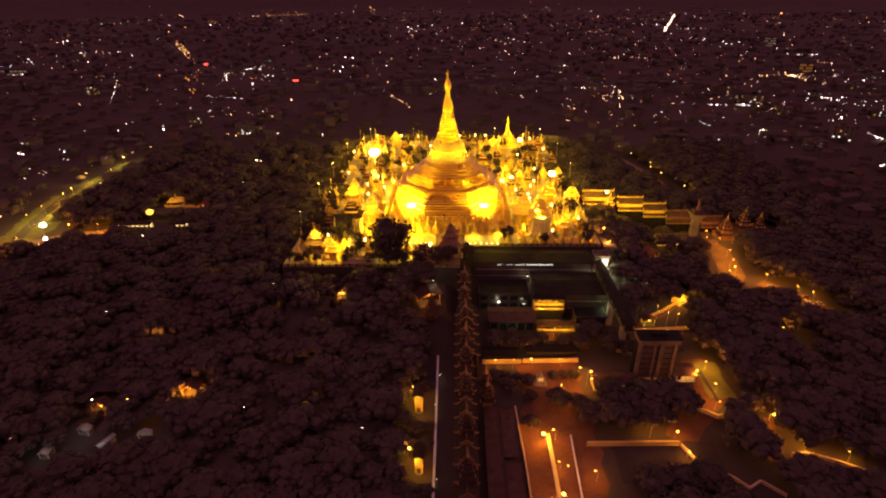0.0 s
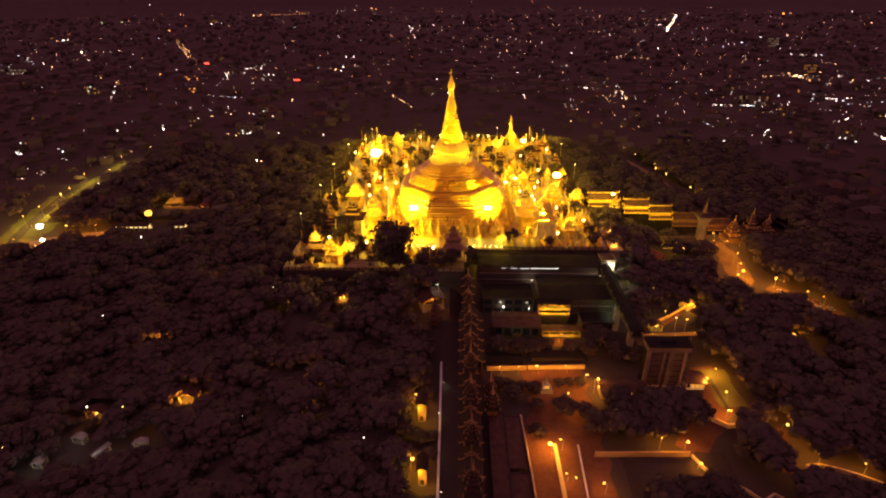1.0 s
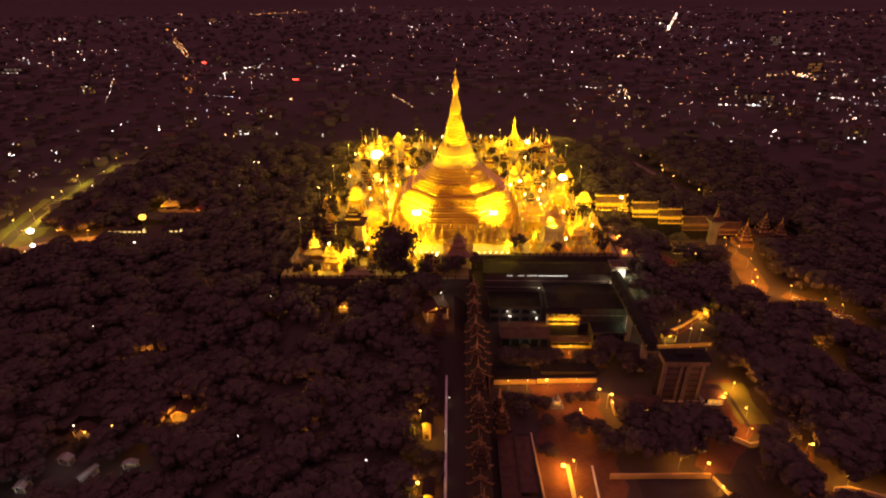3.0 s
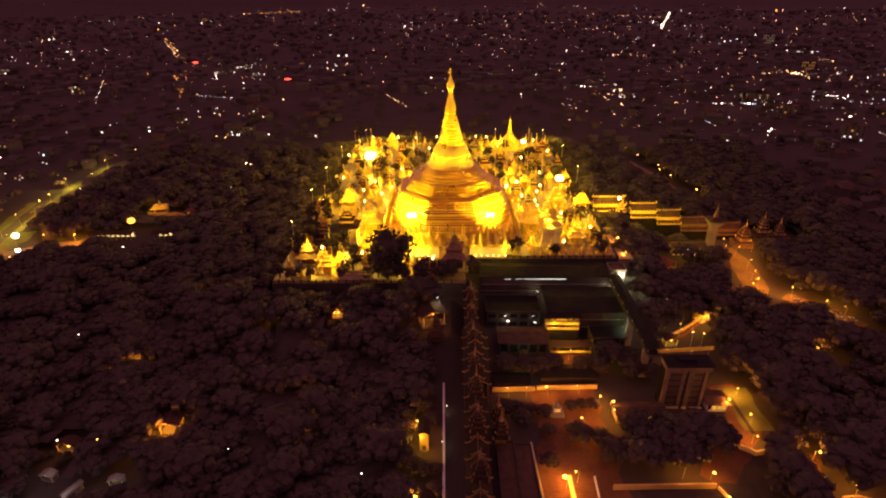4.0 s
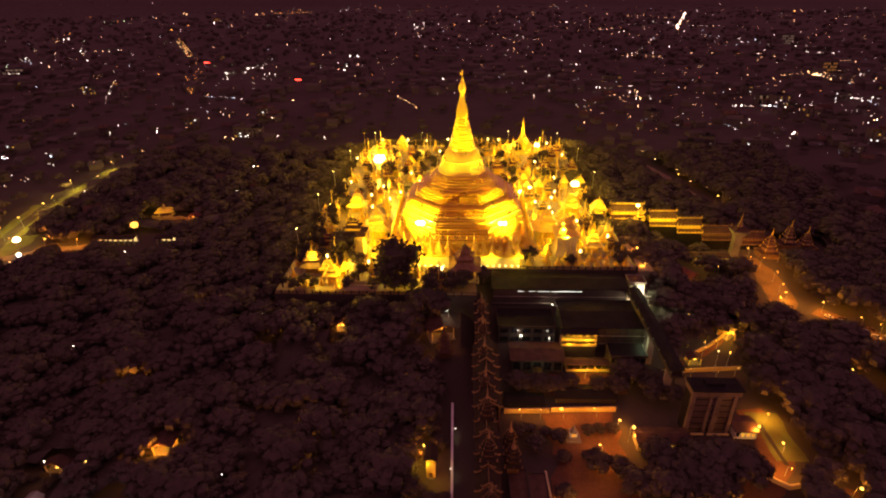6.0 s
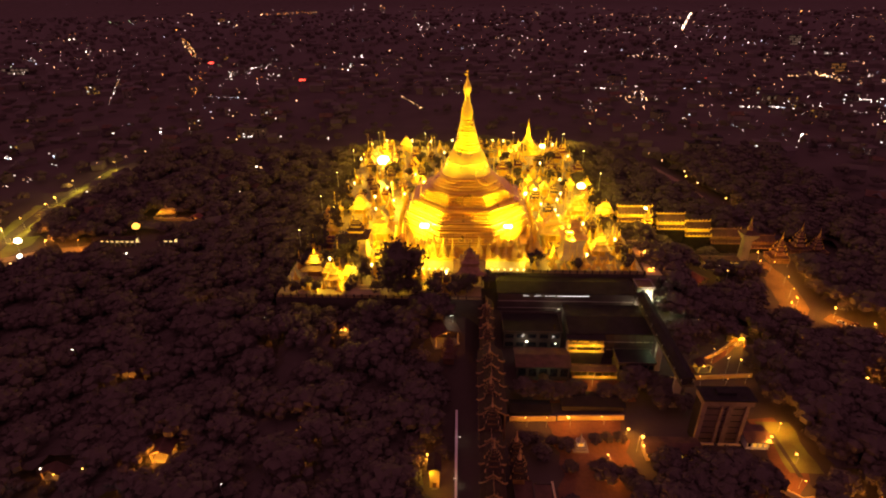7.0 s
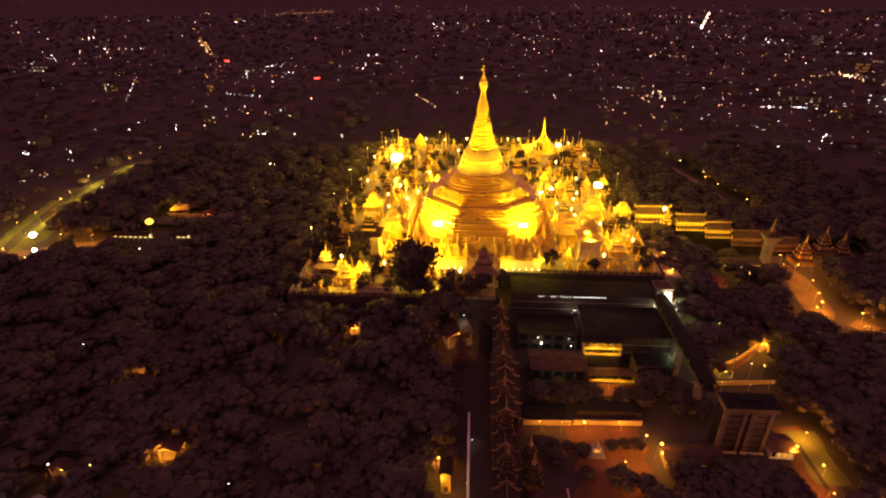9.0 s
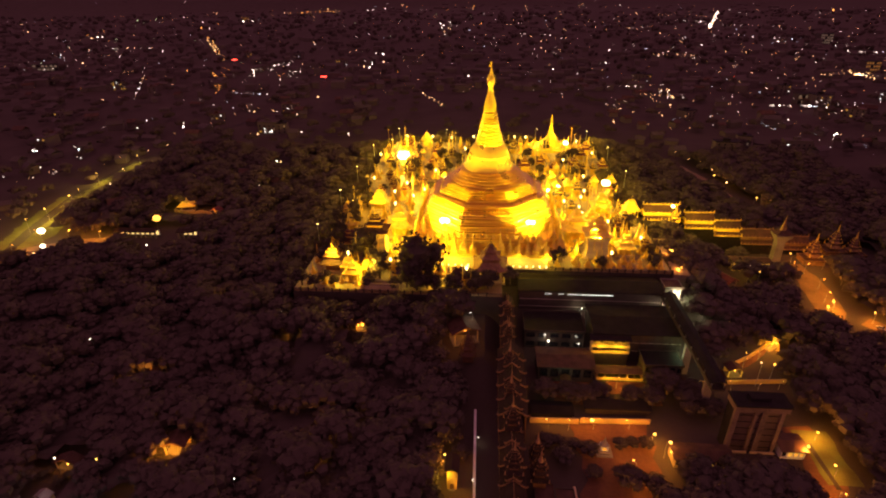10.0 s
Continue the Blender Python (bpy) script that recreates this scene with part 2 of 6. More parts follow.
# ---- ground, platform, roads ----
def ground_sheet():
    near = [i * 8.0 for i in range(-52, 53)]
    far = [430, 460, 500, 560, 640, 740, 880, 1050, 1300, 1700, 2300, 3000, 3600, 4000, 4250, 4500, 4750, 5100, 6500]
    xs = [-v for v in reversed(far)] + near + far
    ys = [-v for v in reversed(far)] + near + far
    g = Geo()
    k = len(xs)
    g.v = [(x, y, ground_z(x, y)) for y in ys for x in xs]
    g.f = [(j * k + i, j * k + i + 1, (j + 1) * k + i + 1, (j + 1) * k + i) for j in range(len(ys) - 1) for i in range(k - 1)]
    return setting("ground", g, M_ground, "dark wooded ground round a temple hill at night", "ground", True)


ground_sheet()


def strip(name, pts, width, material, label, lift=0.12, category="road"):
    """A paved band laid on the ground along a line of points."""
    g, rows = Geo(), []
    line = []
    for (ax, ay), (bx, by) in zip(pts, pts[1:]):
        n = max(1, int(math.hypot(bx - ax, by - ay) / 5))
        line += [(ax + (bx - ax) * i / n, ay + (by - ay) * i / n) for i in range(n)]
    line.append(pts[-1])
    for i, (x, y) in enumerate(line):
        a, b = line[max(i - 1, 0)], line[min(i + 1, len(line) - 1)]
        d = Vector((b[0] - a[0], b[1] - a[1])).normalized()
        wide = width * (1 + 0.3 * noise.noise((x / 6, y / 6, 3)))
        nx, ny = -d.y * wide / 2, d.x * wide / 2
        cols = []
        for s in (-1, -0.33, 0.33, 1):
            px, py = x + nx * s, y + ny * s
            cols.append((px, py, ground_z(px, py) + lift))
        rows.append([(cols[0][0], cols[0][1], cols[0][2] - 0.5)] + cols + [(cols[-1][0], cols[-1][1], cols[-1][2] - 0.5)])
    k = 6
    g.v = [p for r in rows for p in r]
    g.f = [(a * k + i, (a + 1) * k + i, (a + 1) * k + i + 1, a * k + i + 1) for a in range(len(rows) - 1) for i in range(k - 1)]
    g.f = [tuple(reversed(f)) for f in g.f]
    return setting(name, g, material, label, category)


def wall_line(name, pts, height, thick, material, label, category="wall"):
    """A boundary wall with a coping, following the ground."""
    root = thing(name, 0, 0, 0, label, category)
    g, cap = Geo(), Geo()
    for (ax, ay), (bx, by) in zip(pts, pts[1:]):
        n = max(1, int(math.hypot(bx - ax, by - ay) / 6))
        d = Vector((bx - ax, by - ay)).normalized()
        for i in range(n):
            p = [(ax + (bx - ax) * t / n, ay + (by - ay) * t / n) for t in (i, i + 1)]
            for geo, w, z0, z1 in ((g, thick / 2, -0.6, height), (cap, thick / 2 + 0.12, height, height + 0.18)):
                ring = lambda q, w=w, z0=z0, z1=z1: [(q[0] - d.y * w, q[1] + d.x * w, ground_z(*q) + z0), (q[0] + d.y * w, q[1] - d.x * w, ground_z(*q) + z0),
                                                     (q[0] + d.y * w, q[1] - d.x * w, ground_z(*q) + z1), (q[0] - d.y * w, q[1] + d.x * w, ground_z(*q) + z1)]
                geo.loft([ring(p[0]), ring(p[1])])
    part("wall_body", g, material, root)
    part("coping", cap, material, root)
    return root


def platform():
    poly = [(PX0, PY0), (PXC, PY0), (PXC, PYE), (PX1, PYE), (PX1, PY1), (PX0, PY1)]
    setting("platform_floor", Geo().prism(poly, -1.2, 0.0), M_stone, "pale marble floor of the temple platform", "platform")
    grow = [(PX0 - 0.5, PY0 - 0.5), (PXC + 0.5, PY0 - 0.5), (PXC + 0.5, PYE - 0.5), (PX1 + 0.5, PYE - 0.5), (PX1 + 0.5, PY1 + 0.5), (PX0 - 0.5, PY1 + 0.5)]
    setting("retaining_wall", Geo().prism(grow, -26.0, -1.2), M_wallold, "tall stained retaining wall below the platform", "wall")
    g = Geo()
    edges = list(zip(grow, grow[1:] + grow[:1]))
    for (ax, ay), (bx, by) in edges:
        n = max(1, int(math.hypot(bx - ax, by - ay) / 4))
        d = Vector((bx - ax, by - ay)).normalized()
        for i in range(n + 1):
            x, y = ax + (bx - ax) * i / n, ay + (by - ay) * i / n
            if abs(x - 8) < 5 and y < -60:
                continue
            g.box(x - 0.3, x + 0.3, y - 0.3, y + 0.3, -1.2, 1.3)
        g.rod((ax, ay, 0.9), (bx, by, 0.9), 0.12, n=4)
        g.rod((ax, ay, 0.35), (bx, by, 0.35), 0.12, n=4)
    root = tagged(part("parapet", g, M_wallold), "low stained parapet rail along the platform edge", "parapet", kind="structure")


platform()
setting("side_walkway", Geo().box(97.0, 105.5, -42, 2, -26, -0.6), M_lane, "paved walkway along the platform's east wall", "walkway")

strip("road_west", [(-345, -90), (-322, 0), (-338, 45), (-350, 100), (-356, 150), (-357, 200), (-340, 300), (-300, 420)], 8, M_asphalt, "dusty road west of the hill lit by street lamps")
strip("road_south_west", [(-322, 0), (-298, -42), (-280, -110), (-270, -230)], 7, M_asphalt, "side road among trees")
strip("road_east", [(188, 18), (190.5, -2), (188, -18), (185, -34), (177, -45)], 14, M_dirt, "curving lamplit road below the east stairway")
strip("road_south_east", [(197, -44), (203, -52), (210, -62), (217, -72), (220, -77)], 10, M_dirt, "lamplit road with parked rows below the east gate")
strip("slope_lane", [(104, -93), (120, -84), (131, -75), (139, -66)], 3.4, M_laterite, "short lamplit lane on the slope")
strip("road_market", [(-350, -16), (-330, -2), (-314, 8), (-288, 24), (-262, 30)], 9, M_lane, "lamplit lane beside a bright floodlight")
strip("verge", [(-345, 84), (-349, 120), (-352, 160), (-352, 205)], 9, M_grass, "grass verge lit by street lamps", category="verge")
strip("yard", [(50, -126), (51, -148), (50, -172)], 30, M_laterite, "reddish bare yard lit by street lamps", category="yard")
strip("drive", [(50, -168), (49, -188), (48, -225)], 8, M_laterite, "concrete drive with pale kerbs", lift=0.2)
strip("yard_drive", [(49, -166), (48, -228)], 32, M_laterite, "reddish bare ground either side of a drive", lift=0.06, category="yard")
strip("lawn_west", [(-334, -40), (-326, 0), (-328, 30), (-337, 60), (-346, 110)], 34, M_grass, "trodden grass round a western street corner", lift=0.05, category="lawn")
strip("lane_lit", [(98, -176), (112, -160), (122, -150), (126, -136), (124, -122)], 12, M_laterite, "bare lamplit lane between garden walls")
strip("lawn_lit", [(128, -124), (128, -150)], 13, M_grass, "small lawn lit by a yellow lamp", lift=0.18, category="lawn")
strip("lawn_path", [(124.7, -131), (124.6, -152)], 1.6, M_asphalt, "narrow dark path across a small lawn", lift=0.26)
strip("slope_track", [(180, -103), (183, -112), (183.5, -121)], 6, M_laterite, "short lamplit track between dark trees")
strip("lane_east", [(132, -186), (138, -172), (142, -162)], 4, M_laterite, "sandy lane among dark trees")
strip("lane_north_east", [(175, 235), (192, 175), (202, 105)], 8, M_lane, "dim lane beyond the east gate")
strip("yard_hall", [(30, -108), (75, -106)], 16, M_laterite, "narrow yard before the hall", category="yard")
strip("yard_south_east", [(70, -186), (112, -186)], 20, M_asphalt, "dim bare yard behind a garden wall", category="yard")

wall_line("garden_wall", [(60, -178.3), (97.5, -178.0)], 2.2, 0.6, M_ochre, "long yellowish garden wall beside a lane")
wall_line("zigzag_wall", [(98.3, -178.3), (101, -185), (112.6, -194.7), (116, -199), (121.6, -195.8), (128, -202)], 1.2, 0.5, M_plaster, "low zigzag garden wall among trees")
wall_line("corner_wall", [(111.7, -152.5), (113, -158), (119.5, -162.8), (126, -161.5)], 2.0, 0.6, M_plaster, "pale angled retaining wall beside a lane")
wall_line("curved_wall", [(140.3, -182.8), (146, -182.2), (152.5, -184.5), (158, -187), (164, -190.6)], 1.6, 0.6, M_plaster, "curved pale wall lit by a lamp")
wall_line("yard_wall", [(32.3, -158.5), (33.6, -190.3), (34, -226)], 2.4, 0.5, M_plaster, "pale yard wall beside low roofs")
wall_line("drive_wall", [(44.8, -173), (44.6, -203), (44.4, -226)], 1.2, 1.3, M_plaster, "broad pale wall lining the drive")
wall_line("drive_kerb", [(54.4, -173), (53.0, -203), (52.6, -226)], 0.6, 0.5, M_white, "white kerb wall along the drive")
wall_line("stair_side_wall", [(-3.2, -124), (-2.6, -165), (-1.9, -226)], 2.6, 0.7, M_white, "narrow white wall running beside the covered stairway")
wall_line("slope_wall", [(115, -85), (124, -79.5), (132, -73), (138.5, -67.5), (142, -69), (139, -75)], 1.7, 0.5, M_ochre, "curving yellow wall of a lamplit slope lane")
wall_line("terrace_wall", [(76, -101), (100, -98.6), (133, -95.5)], 1.8, 0.5, M_ochre, "long ochre terrace wall lit by small lamps")
wall_line("bright_yard_wall", [(19, -126.8), (38.5, -126)], 2.3, 0.5, M_ochre, "yellow plastered wall lit from a lamp")
wall_line("yard_back_wall", [(39.2, -125.6), (67, -124.6)], 2.3, 0.5, M_ochre, "ochre plastered yard wall with lamps before it")


# ---- the great stupa ----
def octagon(g, rows):
    return g.lathe(rows, 8, rot=math.pi / 8)


def redented(h, step):
    """A square with corners stepped back twice."""
    a, b, c = h, h - step, h - 2 * step
    pts = []
    for k in range(4):
        for x, y in ((a, -c), (a, c), (b, c), (b, b), (c, b), (c, a))[0:6]:
            for _ in range(k):
                x, y = -y, x
            pts.append((x, y))
    return pts


def great_stupa():
    root = thing("great_stupa", 0, 0, 0, "huge gilded bell-shaped stupa on an octagonal terraced base, floodlit", "stupa")
    g = Geo()
    g.prism(redented(41.5, 4.5), 0, 0.8).prism(redented(41.0, 4.5), 0.8, 6.0).prism(redented(41.6, 4.5), 6.0, 7.0)
    part("lower_plinth", g, M_plaster, root, "pale plinth wall with mouldings")
    g = Geo()
    g.prism(redented(37.2, 4.0), 7.0, 7.8).prism(redented(36.6, 4.0), 7.8, 12.2).prism(redented(37.2, 4.0), 12.2, 13.0)
    part("upper_plinth", g, M_gild, root)
    # three octagonal terraces, each of many stepped mouldings
    edges = [(36.6, 13.0, 25.8, 32.4, 4), (31.6, 25.8, 31.0, 28.6, 3), (26.2, 31.0, 36.8, 21.0, 4)]
    for r0, z0, z1, r1, n in edges:
        rows = []
        for i in range(n):
            ra, rb = r0 + (r1 - r0) * i / n, r0 + (r1 - r0) * (i + 1) / n
            za, zb = z0 + (z1 - z0) * i / n, z0 + (z1 - z0) * (i + 1) / n
            dz = zb - za
            rows += [(ra, za), (ra - 0.25, za + dz * 0.30), (ra + 0.7, za + dz * 0.40), (ra + 0.7, za + dz * 0.54), (ra - 0.5, za + dz * 0.62), (ra - 0.5, za + dz * 0.78), (rb + 0.35, za + dz * 0.84), (rb - 0.2, za + dz * 0.97), (rb, zb)]
        terrace = part("terrace", octagon(Geo(), rows), M_gold, root)
        crest = Geo()
        cs = [((r0 + 0.3) / math.cos(math.pi / 8) * math.cos(math.pi / 8 + k * math.pi / 4), (r0 + 0.3) / math.cos(math.pi / 8) * math.sin(math.pi / 8 + k * math.pi / 4)) for k in range(9)]
        for (ax, ay), (bx, by) in zip(cs, cs[1:]):
            crest.finials((ax, ay, z0 + 0.85), (bx, by, z0 + 0.85), 1.7, 1.3, 0.3)
        tagged(part("crest", crest, M_gild, terrace), kind="stuff")
        part("terrace_rail", octagon(Geo(), [(r0 + 0.5, z0 + 0.01), (r0 + 0.75, z0 + 0.5), (r0 + 0.5, z0 + 0.9)]), M_gild, terrace)
    # round bands
    rows, r, z = [], 20.8, 36.8
    for i, (dr, dz) in enumerate([(1.5, 1.5), (1.4, 1.4), (1.3, 1.3), (1.2, 1.2), (1.0, 1.1)]):
        rows += [(r, z), (r + 0.4, z + dz * 0.2), (r + 0.62, z + dz * 0.36), (r + 0.4, z + dz * 0.52), (r - 0.45, z + dz * 0.66), (r - dr - 0.2, z + dz * 0.97)]
        r, z = r - dr, z + dz
    part("banded_drum", Geo().lathe(rows, 72), M_gold, root, smooth=True)
    bell = [(13.9, 43.0), (14.3, 43.5), (13.8, 44.1), (12.9, 45.2), (12.2, 46.6), (11.6, 48.4), (11.1, 50.2), (10.6, 52.0), (9.9, 53.8), (9.0, 55.3), (8.2, 56.2), (7.7, 56.5)]
    b = part("bell", Geo().lathe(bell, 72), M_gold, root, "smooth gilded bell", smooth=True)
    part("bell_band", Geo().lathe([(11.2, 50.0), (11.36, 50.2), (11.2, 50.8), (10.8, 51.1)], 72), M_gild, b)
    rows, n = [], 12
    rad = lambda u: 7.8 - 4.5 * (u ** 0.84)
    for i in range(n):
        ra, rb = rad(i / n), rad((i + 1) / n)
        za, zb = 56.4 + 17.6 * i / n, 56.4 + 17.6 * (i + 1) / n
        h = zb - za
        rows += [(ra - 0.75, za), (ra + 0.15, za + h * 0.12), (ra + 0.2, za + h * 0.42), (rb - 0.1, za + h * 0.6), (rb - 0.85, za + h * 0.66)]
    lotus = part("ringed_cone", Geo().lathe(rows, 48), M_gold, root, smooth=True)
    pet = Geo()
    for k in range(24):
        a = 2 * math.pi * k / 24
        c, s = math.cos(a), math.sin(a)
        for z0, z1, r0, r1 in ((66.3, 68.2, 5.0, 4.5), (72.2, 70.4, 3.75, 4.05)):
            pet.add([(r0 * c - 0.55 * s, r0 * s + 0.55 * c, z0), (r0 * c + 0.55 * s, r0 * s - 0.55 * c, z0), (r1 * c, r1 * s, z1), ((r0 + 0.25) * c, (r0 + 0.25) * s, (z0 + z1) / 2)],
                    [(0, 1, 3), (1, 2, 3), (2, 0, 3), (0, 2, 1)])
    tagged(part("petals", pet, M_gild, lotus), kind="stuff")
    part("banana_bud", Geo().lathe([(3.2, 73.8), (3.4, 74.6), (3.25, 76.0), (3.15, 77.6), (2.75, 79.6), (2.2, 81.6), (1.7, 83.2), (1.35, 84.6)], 40), M_gold, root, smooth=True)
    hti = part("umbrella_crown", Geo().lathe([(1.3, 84.4), (1.6, 84.8), (1.25, 85.4), (1.3, 87.2), (1.9, 87.9), (1.7, 88.6), (2.35, 89.0), (1.9, 90.2), (2.3, 90.5), (1.5, 91.8), (1.75, 92.1), (0.9, 93.3), (1.1, 93.6), (0.5, 95.0), (0.3, 96.0)], 24), M_gild, root)
    part("vane", Geo().rod((0, 0, 95.8), (0, 0, 98.4), 0.22, 0.12).box(-1.2, 0.0, -0.08, 0.08, 96.6, 97.6), M_gild, hti)
    part("diamond_bud", Geo().ball((0, 0, 98.9), 0.5, 10), M_gild, hti)
    return root


great_stupa()


# ---- small stupas ----
def stupa_small(name, h, label, group, material=None, where=(0, 0, 0)):
    material = material or M_gild
    root = thing(name, *where, label, "stupa", group)
    w = h * 0.27
    g = Geo().box(-w, w, -w, w, 0, h * 0.06).box(-w * 0.88, w * 0.88, -w * 0.88, w * 0.88, h * 0.06, h * 0.13)
    g.lathe([(w * 0.78, h * 0.13), (w * 0.78, h * 0.19), (w * 0.64, h * 0.2), (w * 0.64, h * 0.26)], 8, rot=math.pi / 8)
    part("base", g, material, root)
    part("bell", Geo().lathe([(w * 0.6, h * 0.26), (w * 0.62, h * 0.28), (w * 0.48, h * 0.36), (w * 0.4, h * 0.44), (w * 0.26, h * 0.5)], 16), material, root, smooth=True)
    s = part("spire", Geo().lathe([(w * 0.24, h * 0.5), (w * 0.27, h * 0.53), (w * 0.18, h * 0.6), (w * 0.21, h * 0.62), (w * 0.12, h * 0.7), (w * 0.15, h * 0.75), (w * 0.07, h * 0.84), (w * 0.12, h * 0.87), (w * 0.03, h * 0.95), (0.02, h)], 12), material, root, smooth=True)
    return root


ring_stupa = stupa_small("small_stupa", 11.5, "small gilded stupa standing on the plinth of the great stupa", "small stupas round the great stupa", where=(-33.6, -38.9, 7.0))
n_side = 14
for k in range(4):
    for i in range(n_side):
        u = -31.0 + 62.0 * i / (n_side - 1)
        x, y = u, -38.9
        for _ in range(k):
            x, y = -y, x
        if k == 0 and abs(u) < 3:
            continue
        s = 1.0 if i % 4 else 1.25
        ob = copy_thing(ring_stupa, pose(x, y, 7.0))
        ob.scale = (s, s, s)
ring_stupa.location = (-35.2, -35.2, 7.0)
for x, y in ((35.2, -35.2), (-35.2, 35.2), (35.2, 35.2)):
    copy_thing(ring_stupa, pose(x, y, 7.0))

# second row on the upper plinth
upper_stupa = stupa_small("small_stupa", 7.4, "slender gilded stupa on the upper plinth ledge", "stupas of the upper ledge", where=(-30, -36.0, 13.0))
for k in range(4):
    for i in range(17):
        x, y = -28.0 + 3.5 * i, -35.3
        if k == 0 and i == 0:
            upper_stupa.location = (x, y, 13.0)
            continue
        for _ in range(k):
            x, y = -y, x
        copy_thing(upper_stupa, pose(x, y, 13.0))

# row of lantern globes along the foot of the plinth
lantern = thing("plinth_lantern", -30, -43.2, 0, "small round lantern on a post before the plinth", "lantern", "plinth lanterns")
part("post", Geo().rod((0, 0, 0), (0, 0, 2.2), 0.12, 0.09), M_steel, lantern)
part("globe", Geo().ball((0, 0, 2.6), 0.40, 10), L_lantern, lantern)
for i in range(1, 19):
    if i != 9:
        copy_thing(lantern, pose(-30 + 3.4 * i, -43.2, 0))


# ---- tiered pavilions ----
def pavilion(name, x, y, z, hx, hy, wall_h, tiers, label, group="", roof=None, body=None, trim=None, turn=0.0, spire=True):
    """An open-sided hall under a stack of swept roofs that ends in a spire."""
    roof, body, trim = roof or M_gild, body or M_gild, trim or M_gild
    root = thing(name, x, y, z, label, "pavilion", group, turn)
    part("plinth", Geo().box(-hx, hx, -hy, hy, -0.6, 0.6), M_plaster, root)
    part("core", Geo().box(-hx * 0.62, hx * 0.62, -hy * 0.62, hy * 0.62, 0.6, wall_h), body, root)
    col = None
    for sx in (-0.86, -0.3, 0.3, 0.86):
        for sy in (-0.86, 0.86):
            if col is None:
                col = part("column", Geo().lathe([(0.28, 0.6), (0.2, 1.0), (0.18, wall_h - 0.4), (0.3, wall_h)], 8), body, root)
                mesh = col.data
                col.location = (sx * hx, sy * hy, 0)
            else:
                c = new("column", mesh)
                c.parent, c.location = root, (sx * hx, sy * hy, 0)
    zz, ax, ay = wall_h + 0.2, hx * 1.12, hy * 1.12
    for i in range(tiers):
        rise = min(ax, ay) * (0.42 if i < tiers - 1 else 0.6)
        t = part("roof_tier", Geo().eaves(0, 0, zz, ax, ay, rise, 0.52), roof, root)
        g = Geo()
        for sx, sy, ex, ey in ((-1, -1, 1, -1), (1, -1, 1, 1), (1, 1, -1, 1), (-1, 1, -1, -1)):
            g.finials((sx * ax, sy * ay, zz + 0.02), (ex * ax, ey * ay, zz + 0.02), max(0.9, ax / 5), max(0.4, ax * 0.1), 0.16)
        tagged(part("eave_crest", g, trim, t), kind="stuff")
        m = min(ax, ay)
        nx, ny = ax - m * 0.48, ay - m * 0.48
        if i < tiers - 1:
            part("tier_wall", Geo().box(-nx, nx, -ny, ny, zz + rise - 0.4, zz + rise + m * 0.22), body, root)
        zz += rise + m * 0.2
        ax, ay = max(nx * 1.14, 0.4), max(ny * 1.14, 0.4)
        if i == tiers - 1 and spire:
            r = min(nx, ny)
            h = max(2.5, hx * 0.55)
            part("spire", Geo().lathe([(r * 0.55, zz - m * 0.25), (r * 0.6, zz), (r * 0.3, zz + h * 0.3), (r * 0.36, zz + h * 0.36), (r * 0.15, zz + h * 0.62), (r * 0.2, zz + h * 0.68), (0.05, zz + h)], 10), trim, root)
    return root

# four prayer halls at the cardinal points of the great stupa, the south one in darker gilding
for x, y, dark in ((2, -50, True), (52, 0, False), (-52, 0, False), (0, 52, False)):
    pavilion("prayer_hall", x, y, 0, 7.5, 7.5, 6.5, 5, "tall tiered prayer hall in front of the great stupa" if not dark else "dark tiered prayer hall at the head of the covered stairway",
             "", M_darkgold if dark else M_gild, M_darkgold if dark else M_gild, M_darkgold if dark else M_gild)

# pavilions round the platform
rng = random.Random(4)
taken = [(0, 0, 44), (2, -50, 12), (52, 0, 11), (-52, 0, 11), (0, 52, 11), (56, 192, 24), (-33, -58, 12), (-54, -54, 7), (-66, -28, 9), (41, -38, 5), (8, -60, 10)]
named = [(-62, -24, 6.5, 5, "T"), (60, -22, 6.5, 6, "V"), (-72, -50, 3.5, 3, "W"), (-62, -52, 3, 4, "W"), (-81, -46, 6, 4, "D"), (-68, -57, 4, 3, "W"), (-72, 40, 6, 4, "W"), (74, 40, 6, 5, "W"), (76, -20, 5, 4, "W"), (-78, -20, 5, 3, "R")]
kinds = {"T": (M_roofbrown, M_gild), "V": (M_gild, M_gild), "W": (M_gild, M_gild), "D": (M_roofbrown, M_darkgold), "R": (M_roofred, M_gild), "G": (M_roofgreen, M_gild)}
words = {"T": "gilded hall under dark tiered roofs", "V": "gilded hall under a tiered gilded spire", "W": "gilded tiered pavilion on the platform", "D": "dark tiered pavilion with pale trim on the platform", "R": "red-roofed tiered pavilion with gilded eaves", "G": "green-roofed tiered pavilion with gilded eaves"}
for x, y, h, n, k in named:
    hall_ob = pavilion("pavilion", x, y, 0, h, h * 0.9, 13.0 if k in "TV" else 4.5, n, words[k], "pavilions of the platform", kinds[k][0], kinds[k][1])
    if k in "TV":
        part("facade", Geo().loft([[(-w, -d, z), (w, -d, z), (w, d, z), (-w, d, z)] for w, d, z in ((h * 1.15, h * 1.05, 0.6), (h * 0.92, h * 0.85, 3.0), (h * 0.8, h * 0.74, 7.0), (h * 0.84, h * 0.78, 10.5), (h * 1.0, h * 0.92, 12.9))]), M_plaster, hall_ob, "pale plastered facade flaring towards its foot")
    taken.append((x, y, h * 1.6))
count = 0
